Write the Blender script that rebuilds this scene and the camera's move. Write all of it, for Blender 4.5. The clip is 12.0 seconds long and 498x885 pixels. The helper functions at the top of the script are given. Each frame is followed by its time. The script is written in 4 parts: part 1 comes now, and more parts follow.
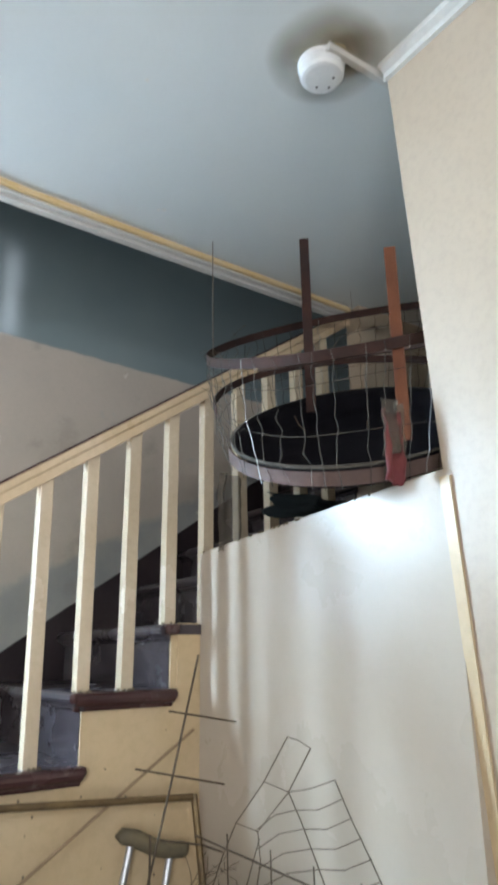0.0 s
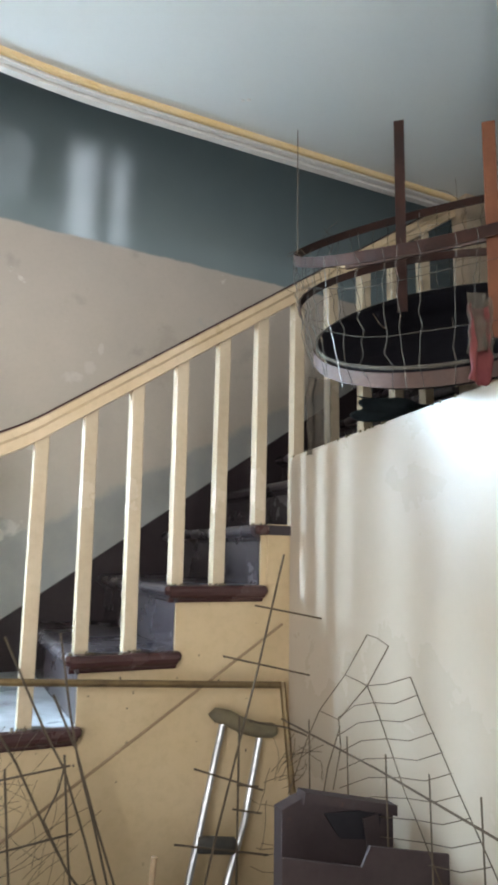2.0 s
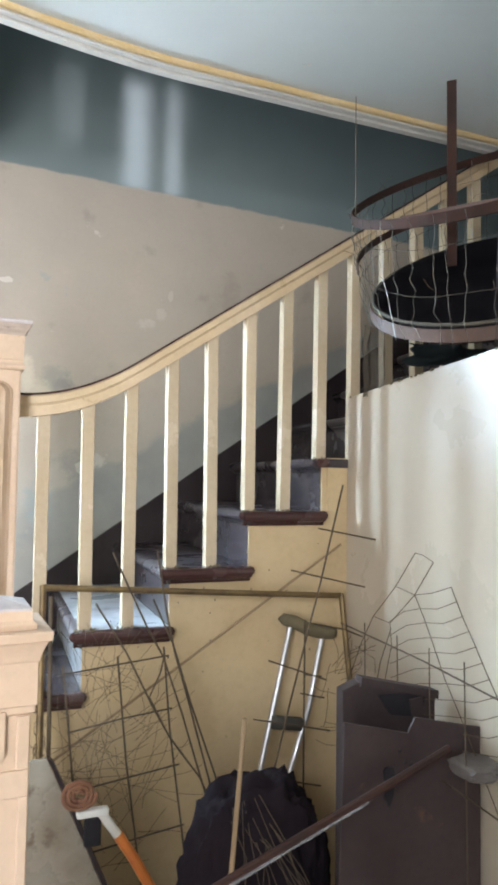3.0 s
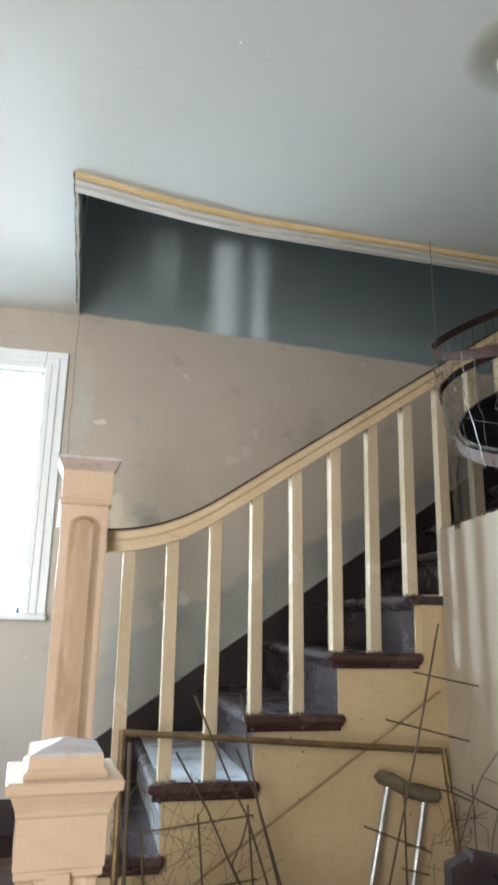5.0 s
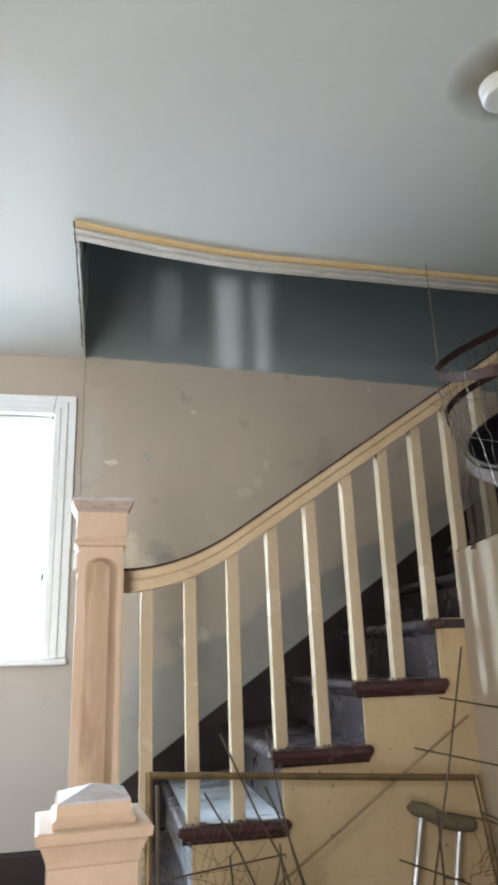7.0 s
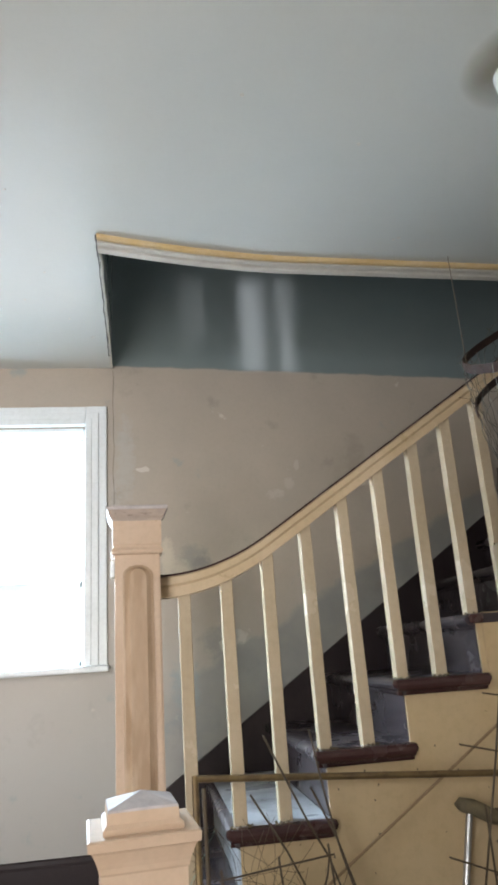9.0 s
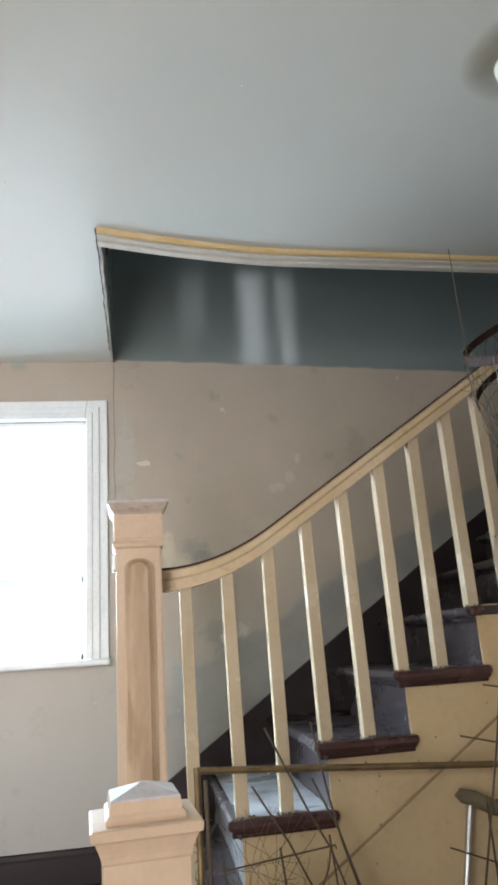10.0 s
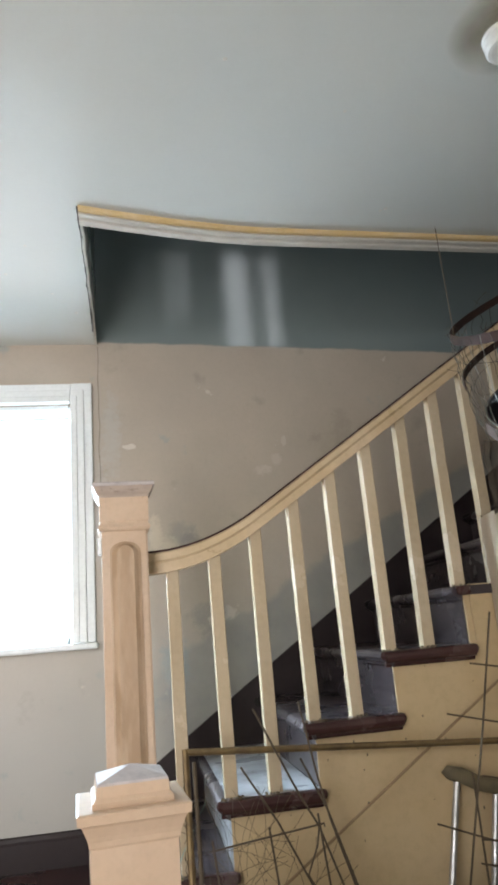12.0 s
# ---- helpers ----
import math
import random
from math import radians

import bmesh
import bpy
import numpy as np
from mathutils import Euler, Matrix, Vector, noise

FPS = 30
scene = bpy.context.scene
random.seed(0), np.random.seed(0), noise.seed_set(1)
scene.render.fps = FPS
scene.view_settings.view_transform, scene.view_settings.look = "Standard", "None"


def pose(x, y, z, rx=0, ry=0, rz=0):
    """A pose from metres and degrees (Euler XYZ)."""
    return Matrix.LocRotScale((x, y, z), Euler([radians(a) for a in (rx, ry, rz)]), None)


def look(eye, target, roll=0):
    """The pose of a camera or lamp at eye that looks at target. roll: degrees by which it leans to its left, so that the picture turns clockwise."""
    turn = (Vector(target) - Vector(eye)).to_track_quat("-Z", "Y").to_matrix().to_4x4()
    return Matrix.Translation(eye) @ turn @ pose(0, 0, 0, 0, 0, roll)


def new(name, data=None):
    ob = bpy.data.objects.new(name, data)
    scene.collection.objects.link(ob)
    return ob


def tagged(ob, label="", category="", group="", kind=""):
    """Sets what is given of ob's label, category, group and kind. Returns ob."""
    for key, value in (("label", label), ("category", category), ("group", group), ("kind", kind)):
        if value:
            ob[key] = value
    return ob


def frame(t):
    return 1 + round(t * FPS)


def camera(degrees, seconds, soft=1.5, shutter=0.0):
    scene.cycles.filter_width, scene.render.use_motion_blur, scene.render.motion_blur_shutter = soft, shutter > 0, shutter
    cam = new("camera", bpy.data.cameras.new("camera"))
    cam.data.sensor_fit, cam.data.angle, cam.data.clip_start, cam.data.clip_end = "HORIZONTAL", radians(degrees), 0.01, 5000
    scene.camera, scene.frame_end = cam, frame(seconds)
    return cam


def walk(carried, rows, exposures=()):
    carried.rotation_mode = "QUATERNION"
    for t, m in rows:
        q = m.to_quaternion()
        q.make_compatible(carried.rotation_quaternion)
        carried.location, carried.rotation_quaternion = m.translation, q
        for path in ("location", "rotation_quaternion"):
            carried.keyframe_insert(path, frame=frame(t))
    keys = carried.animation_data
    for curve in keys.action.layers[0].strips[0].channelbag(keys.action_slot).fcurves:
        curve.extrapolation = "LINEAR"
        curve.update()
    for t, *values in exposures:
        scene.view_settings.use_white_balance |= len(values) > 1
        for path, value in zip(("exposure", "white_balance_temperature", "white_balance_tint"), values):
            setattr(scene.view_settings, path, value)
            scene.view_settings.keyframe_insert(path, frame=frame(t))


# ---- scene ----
cam = camera(40.0, 12.0, soft=3.3, shutter=0.4)
PATH = [
    (0, (-0.466, -1.843, 1.554), (0.616, -0.265, 2.138), -0.9),
    (0.5, (-0.455, -1.8, 1.537), (0.639, -0.188, 1.987), 1.0),
    (1, (-0.444, -1.787, 1.53), (0.642, -0.152, 1.914), 1.2),
    (1.5, (-0.415, -1.826, 1.535), (0.573, -0.127, 1.907), 1.2),
    (2, (-0.379, -1.873, 1.543), (0.434, -0.075, 1.868), 1.0),
    (2.5, (-0.464, -1.996, 1.574), (0.284, -0.157, 1.816), 2.5),
    (3, (-0.528, -2.107, 1.557), (0.161, -0.232, 1.667), 0.9),
    (3.5, (-0.529, -2.169, 1.567), (-0.028, -0.238, 1.705), 2.6),
    (3.7, (-0.517, -2.189, 1.568), (-0.074, -0.243, 1.708), 2.6),
    (5.3, (-0.509, -2.076, 1.544), (-0.095, -0.2, 2.1), 0.9),
    (5.5, (-0.51, -2.076, 1.544), (-0.109, -0.2, 2.109), 0.5),
    (6, (-0.51, -2.087, 1.547), (-0.119, -0.218, 2.139), 0.7),
    (6.5, (-0.512, -2.096, 1.549), (-0.123, -0.226, 2.141), 0.1),
    (7, (-0.509, -2.102, 1.55), (-0.123, -0.23, 2.137), -1.9),
    (7.5, (-0.509, -2.106, 1.554), (-0.223, -0.198, 2.079), -4.4),
    (9.5, (-0.51, -2.114, 1.557), (-0.205, -0.231, 2.159), -3.8),
    (10, (-0.51, -2.113, 1.554), (-0.211, -0.221, 2.128), -4.0),
    (10.5, (-0.508, -2.119, 1.557), (-0.184, -0.231, 2.133), -4.8),
    (11, (-0.508, -2.113, 1.556), (-0.183, -0.221, 2.118), -5.3),
    (11.5, (-0.506, -2.101, 1.552), (-0.166, -0.206, 2.095), -5.4),
    (12, (-0.507, -2.094, 1.551), (-0.17, -0.194, 2.078), -4.7),
]
walk(cam, [(t, look(e, a, r)) for t, e, a, r in PATH],
     [(0.0, 0.46, 6200, 12), (1.0, 0.48, 6450, 13), (2.0, 0.62, 6450, 12), (2.6, 0.70, 6450, 12), (3.7, 0.48, 6350, 11), (5.3, 0.16, 6850, 12), (6.5, 0.09, 6850, 13), (8.5, -0.07, 6850, 14), (12.0, 0.00, 6950, 14)])

# ---- world, light ----
world = bpy.data.worlds.new("world")
scene.world = world
world.use_nodes = True
wn = world.node_tree.nodes
sky = wn.new("ShaderNodeTexSky")
sky.sky_type = "NISHITA"
sky.sun_disc = False
sky.sun_elevation, sky.sun_rotation = radians(40), radians(150)
world.node_tree.links.new(sky.outputs[0], wn["Background"].inputs[0])
wn["Background"].inputs[1].default_value = 0.1


def daylight(name, centre, target, w, h, watts, colour=(1, 1, 1)):
    """The sky's light in a window's opening."""
    data = bpy.data.lights.new(name, "AREA")
    data.shape, data.size, data.size_y, data.energy, data.color = "RECTANGLE", w, h, watts, colour
    ob = new(name, data)
    ob.matrix_world = look(centre, target)
    return ob


daylight("window_daylight", (-1.64, 1.52, 2.34), (-0.1, 0.06, 1.45), 1.0, 1.2, 165, (0.58, 0.81, 1.0)).data.spread = radians(110)
daylight("doorway_daylight", (-1.85, -3.62, 1.35), (-1.95, 0.9, 2.75), 1.3, 2.0, 38, (0.96, 0.98, 1.0)).data.spread = radians(105)
daylight("fanlight_daylight", (-1.95, -3.62, 2.50), (-1.3, 0, 2.55), 0.75, 0.40, 30, (0.93, 0.97, 1.0))
daylight("upper_daylight", (0.50, -2.42, 4.78), (0.50, 0, 4.78), 1.20, 1.25, 25, (0.82, 0.93, 1.0))

def backdrop():
    """Bright overcast haze outside the landing window."""
    m = bpy.data.materials.new("outdoor_haze")
    m.use_nodes = True
    n = m.node_tree.nodes
    e = n.new("ShaderNodeEmission")
    e.inputs[0].default_value, e.inputs[1].default_value = (0.95, 0.98, 1.0, 1), 2.6
    m.node_tree.links.new(e.outputs[0], n["Material Output"].inputs[0])
    me = bpy.data.meshes.new("backdrop")
    me.from_pydata([(-6, 4.5, -1), (4, 4.5, -1), (4, 4.5, 7), (-6, 4.5, 7)], [], [(0, 1, 2, 3)])
    me.materials.append(m)
    tagged(new("backdrop", me), "bright white overcast haze outside the window", "backdrop", kind="structure")


backdrop()

# ---- materials ----


def node_mat(name):
    m = bpy.data.materials.new(name)
    m.use_nodes = True
    nt = m.node_tree
    return m, nt, nt.nodes, nt.nodes["Principled BSDF"]


def surface(name, base, second, rough=0.5, metal=0.0, big=3.0, fine=40.0, bump=0.1, spots=None, spot_level=0.62, spot_scale=9.0,
            rough_spread=0.12, per_object=0.0, coat=0.0, stretch=(1, 1, 1), bump_big=0.0, grain=0.4, spec=0.5):
    """Base colour broken up by stains and grain at two scales, with optional chipped or dirty spots, and fine relief."""
    m, nt, n, p = node_mat(name)
    tc = n.new("ShaderNodeTexCoord")
    mp = n.new("ShaderNodeMapping")
    mp.inputs["Scale"].default_value = stretch
    geo = n.new("ShaderNodeNewGeometry")
    nt.links.new(geo.outputs["Position"], mp.inputs[0])

    def noise_at(scale, detail=6, rgh=0.6):
        t = n.new("ShaderNodeTexNoise")
        t.inputs["Scale"].default_value, t.inputs["Detail"].default_value, t.inputs["Roughness"].default_value = scale, detail, rgh
        nt.links.new(mp.outputs[0], t.inputs["Vector"])
        return t

    def ramp(src, lo, hi, a=0.0, b=1.0):
        r = n.new("ShaderNodeMapRange")
        r.inputs[1].default_value, r.inputs[2].default_value, r.inputs[3].default_value, r.inputs[4].default_value = lo, hi, a, b
        nt.links.new(src, r.inputs[0])
        return r.outputs[0]

    def mix(fac, a, b):
        x = n.new("ShaderNodeMix")
        x.data_type = "RGBA"
        if isinstance(fac, float):
            x.inputs[0].default_value = fac
        else:
            nt.links.new(fac, x.inputs[0])
        for slot, v in ((6, a), (7, b)):
            if isinstance(v, tuple):
                x.inputs[slot].default_value = (*v, 1)
            else:
                nt.links.new(v, x.inputs[slot])
        return x.outputs[2]

    nb, nf = noise_at(big), noise_at(fine, 4)
    col = mix(ramp(nb.outputs[0], 0.38, 0.68), base, second)
    dark = tuple(c * 0.72 for c in base)
    col = mix(ramp(nf.outputs[0], 0.45, 0.85, 0.0, grain), col, dark)
    if spots:
        ns = noise_at(spot_scale, 8, 0.65)
        col = mix(ramp(ns.outputs[0], spot_level, spot_level + 0.06), col, spots)
    if per_object:
        oi = n.new("ShaderNodeObjectInfo")
        hv = n.new("ShaderNodeHueSaturation")
        nt.links.new(ramp(oi.outputs["Random"], 0, 1, 1 - per_object, 1 + per_object), hv.inputs["Value"])
        nt.links.new(col, hv.inputs["Color"])
        col = hv.outputs[0]
    nt.links.new(col, p.inputs["Base Color"])
    nt.links.new(ramp(nb.outputs[0], 0.3, 0.7, max(0.03, rough - rough_spread), min(1, rough + rough_spread)), p.inputs["Roughness"])
    p.inputs["Metallic"].default_value = metal
    p.inputs["Coat Weight"].default_value, p.inputs["Specular IOR Level"].default_value = coat, spec
    if bump or bump_big:
        bn = n.new("ShaderNodeBump")
        bn.inputs["Strength"].default_value, bn.inputs["Distance"].default_value = bump, 0.004
        nt.links.new(nf.outputs[0], bn.inputs["Height"])
        last = bn
        if bump_big:
            b2 = n.new("ShaderNodeBump")
            b2.inputs["Strength"].default_value, b2.inputs["Distance"].default_value = bump_big, 0.02
            nt.links.new(nb.outputs[0], b2.inputs["Height"])
            nt.links.new(bn.outputs[0], b2.inputs["Normal"])
            last = b2
        nt.links.new(last.outputs[0], p.inputs["Normal"])
    return m


def wall_paint():
    """Old two-coat wall: beige below, sea-green gloss above the storey line, with scuffs, bare plaster, blue-grey
    undercoat and painted-in grey shade.
    """
    m, nt, n, p = node_mat("stairwell_paint")
    geo = n.new("ShaderNodeNewGeometry")
    sep = n.new("ShaderNodeSeparateXYZ")
    nt.links.new(geo.outputs["Position"], sep.inputs[0])

    def noise_at(scale, detail=6, rgh=0.6):
        t = n.new("ShaderNodeTexNoise")
        t.inputs["Scale"].default_value, t.inputs["Detail"].default_value, t.inputs["Roughness"].default_value = scale, detail, rgh
        nt.links.new(geo.outputs["Position"], t.inputs["Vector"])
        return t.outputs[0]

    def ramp(src, lo, hi, a=0.0, b=1.0):
        r = n.new("ShaderNodeMapRange")
        r.inputs[1].default_value, r.inputs[2].default_value, r.inputs[3].default_value, r.inputs[4].default_value = lo, hi, a, b
        nt.links.new(src, r.inputs[0])
        return r.outputs[0]

    def math_node(op, a, b):
        q = n.new("ShaderNodeMath")
        q.operation = op
        for k, v in enumerate((a, b)):
            if isinstance(v, (int, float)):
                q.inputs[k].default_value = v
            else:
                nt.links.new(v, q.inputs[k])
        return q.outputs[0]

    def mix(fac, a, b):
        x = n.new("ShaderNodeMix")
        x.data_type = "RGBA"
        nt.links.new(fac, x.inputs[0])
        for slot, v in ((6, a), (7, b)):
            if isinstance(v, tuple):
                x.inputs[slot].default_value = (*v, 1)
            else:
                nt.links.new(v, x.inputs[slot])
        return x.outputs[2]

    big, mid, fine = noise_at(1.6, 5), noise_at(6, 7, 0.65), noise_at(55, 4)
    beige = mix(ramp(big, 0.35, 0.7), (0.475, 0.408, 0.335), (0.415, 0.360, 0.300))
    beige = mix(ramp(fine, 0.45, 0.9, 0, 0.15), beige, (0.27, 0.25, 0.22))
    # greyish light on the lower wall painted in, plus rubbed patches of blue-grey undercoat
    low = ramp(math_node("ADD", sep.outputs[2], math_node("MULTIPLY", big, 0.9)), 1.55, 2.35, 0.75, 0.0)
    beige = mix(low, beige, (0.40, 0.405, 0.39))
    beige = mix(ramp(math_node("ADD", mid, math_node("MULTIPLY", low, 0.12)), 0.66, 0.76, 0, 0.7), beige, (0.29, 0.335, 0.335))
    # balustrade's soft shadow painted as grey below a ragged line climbing with the stair
    climb = math_node("SUBTRACT", sep.outputs[2], math_node("MULTIPLY", sep.outputs[0], 0.54))
    rail_shade = ramp(math_node("ADD", climb, math_node("MULTIPLY", math_node("SUBTRACT", mid, 0.5), 0.16)), 1.665, 1.63, 0.0, 0.85)
    rail_shade = math_node("MULTIPLY", rail_shade, ramp(sep.outputs[0], -0.52, -0.34))
    beige = mix(rail_shade, beige, mix(ramp(mid, 0.4, 0.65), (0.315, 0.312, 0.292), (0.262, 0.270, 0.265)))
    # bare plaster flakes, smudges and scratches
    flake = noise_at(8.5, 8, 0.62)
    beige = mix(ramp(flake, 0.665, 0.70, 0, 0.8), beige, (0.58, 0.54, 0.47))
    beige = mix(ramp(noise_at(4.2, 6, 0.6), 0.60, 0.72, 0, 0.5), beige, (0.25, 0.22, 0.18))

    ragged = noise_at(32, 8, 0.7)

    def blob(cx, cz, rx, rz, colour, sharp=0.25, amount=0.8, under=None):
        dx = math_node("DIVIDE", math_node("SUBTRACT", sep.outputs[0], cx), rx)
        dz = math_node("DIVIDE", math_node("SUBTRACT", sep.outputs[2], cz), rz)
        d2 = math_node("ADD", math_node("MULTIPLY", dx, dx), math_node("MULTIPLY", dz, dz))
        v = math_node("ADD", d2, math_node("MULTIPLY", math_node("SUBTRACT", ragged, 0.5), 3.2))
        return mix(ramp(v, 1.0, 1.0 - sharp, 0.0, amount), under, colour)

    beige = blob(0.09, 2.262, 0.050, 0.026, (0.57, 0.52, 0.46), 0.8, 0.5, beige)
    beige = blob(0.155, 2.31, 0.028, 0.030, (0.56, 0.51, 0.45), 0.8, 0.45, beige)
    beige = blob(0.49, 2.42, 0.060, 0.16, (0.34, 0.29, 0.235), 1.0, 0.6, beige)
    beige = blob(-0.30, 1.98, 0.075, 0.065, (0.33, 0.31, 0.275), 0.8, 0.8, beige)
    beige = blob(-0.42, 1.98, 0.035, 0.11, (0.60, 0.53, 0.42), 0.7, 0.8, beige)
    beige = blob(-0.12, 1.63, 0.05, 0.035, (0.60, 0.57, 0.52), 0.5, 0.8, beige)
    beige = blob(-0.14, 1.54, 0.10, 0.08, (0.27, 0.27, 0.26), 1.0, 0.7, beige)
    beige = blob(-0.66, 2.10, 0.05, 0.30, (0.52, 0.50, 0.47), 1.0, 0.6, beige)
    beige = blob(0.20, 2.40, 0.014, 0.028, (0.56, 0.52, 0.46), 0.5, 0.5, beige)
    beige = blob(-0.52, 2.395, 0.035, 0.014, (0.62, 0.58, 0.52), 0.3, 0.9, beige)
    beige = blob(-0.38, 1.90, 0.10, 0.09, (0.52, 0.46, 0.36), 0.9, 0.8, beige)
    beige = blob(-0.27, 1.95, 0.06, 0.05, (0.24, 0.23, 0.21), 0.9, 0.7, beige)
    beige = blob(-0.20, 1.62, 0.10, 0.07, (0.27, 0.27, 0.255), 0.9, 0.7, beige)
    beige = blob(-0.17, 1.60, 0.04, 0.03, (0.56, 0.53, 0.47), 0.3, 0.8, beige)
    beige = blob(-0.36, 1.45, 0.07, 0.14, (0.30, 0.35, 0.36), 0.9, 0.8, beige)
    beige = blob(0.42, 2.35, 0.07, 0.12, (0.36, 0.31, 0.25), 1.0, 0.4, beige)
    beige = blob(0.02, 2.05, 0.20, 0.10, (0.47, 0.41, 0.33), 0.9, 0.6, beige)
    beige = blob(-0.60, 2.45, 0.05, 0.25, (0.46, 0.45, 0.42), 0.9, 0.6, beige)
    teal = mix(ramp(big, 0.35, 0.7), (0.185, 0.230, 0.238), (0.212, 0.252, 0.254))
    edge = math_node("ADD", math_node("ADD", sep.outputs[2], math_node("MULTIPLY", sep.outputs[0], 0.042)), math_node("MULTIPLY", mid, 0.03))
    up = ramp(edge, 2.893, 2.905)
    nt.links.new(mix(up, beige, teal), p.inputs["Base Color"])
    nt.links.new(math_node("ADD", ramp(up, 0, 1, 0.42, 0.085), ramp(mid, 0.3, 0.7, -0.03, 0.04)), p.inputs["Roughness"])
    bn = n.new("ShaderNodeBump")
    bn.inputs["Strength"].default_value, bn.inputs["Distance"].default_value = 0.06, 0.003
    nt.links.new(math_node("ADD", fine, math_node("MULTIPLY", mid, 2.0)), bn.inputs["Height"])
    nt.links.new(bn.outputs[0], p.inputs["Normal"])
    return m


M_WALL = wall_paint()
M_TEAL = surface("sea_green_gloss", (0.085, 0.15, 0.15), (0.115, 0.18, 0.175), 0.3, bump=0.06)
M_CEIL = surface("ceiling_gloss_paint", (0.60, 0.63, 0.615), (0.635, 0.652, 0.63), 0.23, big=1.2, fine=70, bump=0.015, rough_spread=0.05, grain=0.08)
M_CREAM = surface("cream_gloss_paint", (0.49, 0.42, 0.335), (0.46, 0.385, 0.30), 0.28, spec=0.17, big=1.5, fine=60, bump=0.02, rough_spread=0.05, grain=0.1,
                  spots=(0.47, 0.40, 0.315), spot_level=0.70, spot_scale=5, bump_big=0.03)
M_CREAM_MATT = surface("cream_wall_paint", (0.455, 0.36, 0.262), (0.425, 0.333, 0.24), 0.45, big=2, fine=60, bump=0.06,
                       spots=(0.55, 0.45, 0.34), spot_level=0.72, spot_scale=6)
M_YELLOW = surface("yellow_cream_paint", (0.55, 0.410, 0.235), (0.58, 0.445, 0.275), 0.42, big=3, fine=45, bump=0.08,
                   spots=(0.30, 0.22, 0.12), spot_level=0.72, spot_scale=12)
M_BALUSTER = surface("baluster_cream_paint", (0.51, 0.405, 0.275), (0.54, 0.44, 0.315), 0.2, spec=0.65, big=5, fine=50, bump=0.08,
                     spots=(0.42, 0.33, 0.2), spot_level=0.74, spot_scale=20, per_object=0.05)
M_RAIL = surface("handrail_cream_paint", (0.56, 0.42, 0.26), (0.62, 0.48, 0.32), 0.36, big=6, fine=60, bump=0.08,
                 spots=(0.40, 0.28, 0.16), spot_level=0.66, spot_scale=16)
M_NEWEL = surface("newel_peach_paint", (0.58, 0.42, 0.295), (0.62, 0.47, 0.35), 0.38, big=4, fine=60, bump=0.08,
                  spots=(0.45, 0.31, 0.19), spot_level=0.66, spot_scale=11)
M_WORN = surface("hand_worn_paint", (0.60, 0.445, 0.32), (0.42, 0.285, 0.18), 0.36, big=9, fine=60, bump=0.08, stretch=(1, 1, 0.22),
                 spots=(0.40, 0.27, 0.17), spot_level=0.53, spot_scale=6)
M_GRIMY = surface("grimy_peach_paint", (0.47, 0.375, 0.31), (0.36, 0.29, 0.25), 0.5, big=14, fine=80, bump=0.12, spots=(0.25, 0.19, 0.16), spot_level=0.62, spot_scale=26, stretch=(1, 1, 2.5))
M_DUST = surface("dusty_grey_cap", (0.52, 0.47, 0.46), (0.40, 0.36, 0.36), 0.7, big=30, fine=120, bump=0.2)
M_TREAD = surface("dark_red_brown_varnish", (0.048, 0.020, 0.020), (0.072, 0.034, 0.031), 0.25, big=5, fine=50, bump=0.12,
                  spots=(0.085, 0.06, 0.06), spot_level=0.64, spot_scale=22)
M_RISER = surface("dusty_brown_varnish", (0.044, 0.034, 0.038), (0.068, 0.054, 0.058), 0.27, big=3, fine=60, bump=0.12)
# Tread and riser varnish paled to imitate bright window light on the lowest steps.
M_GLARE = surface("glare_paled_varnish", (0.44, 0.46, 0.48), (0.20, 0.19, 0.195), 0.35, big=4.5, fine=70, bump=0.15,
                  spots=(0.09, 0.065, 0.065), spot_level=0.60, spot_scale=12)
M_STRING = surface("dark_brown_string_paint", (0.022, 0.014, 0.016), (0.034, 0.024, 0.025), 0.5, spec=0.25, big=5, fine=50, bump=0.1)
M_WHITE = surface("white_gloss_paint", (0.82, 0.86, 0.88), (0.77, 0.82, 0.84), 0.35, big=5, fine=60, bump=0.06,
                  spots=(0.5, 0.5, 0.48), spot_level=0.74, spot_scale=16)
M_TRIMGOLD = surface("ochre_trim_paint", (0.62, 0.45, 0.22), (0.66, 0.52, 0.32), 0.4, big=9, fine=70, bump=0.1)
M_TRIMWHITE = surface("greyed_white_trim_paint", (0.62, 0.60, 0.55), (0.54, 0.52, 0.48), 0.4, big=9, fine=70, bump=0.1)
M_RUST = surface("rusty_iron", (0.032, 0.018, 0.015), (0.060, 0.028, 0.021), 0.85, spec=0.2, big=12, fine=120, bump=0.3)
M_RUSTRED = surface("rust_red_bar", (0.145, 0.055, 0.030), (0.20, 0.08, 0.042), 0.8, spec=0.2, big=10, fine=110, bump=0.25)
M_HOOPBROWN = surface("brown_iron_band", (0.085, 0.052, 0.042), (0.115, 0.070, 0.055), 0.7, spec=0.25, big=12, fine=110, bump=0.25)
M_WIRE = surface("dull_brown_wire", (0.075, 0.055, 0.036), (0.115, 0.085, 0.055), 0.7, 0.1, spec=0.3, big=20, fine=120, bump=0.1)
M_GALV = surface("galvanised_wire", (0.36, 0.35, 0.33), (0.22, 0.20, 0.18), 0.5, 0.5, big=20, fine=120, bump=0.1)
M_BRASS = surface("tarnished_brass_tube", (0.24, 0.165, 0.075), (0.12, 0.08, 0.045), 0.45, 0.6, big=14, fine=90, bump=0.15)
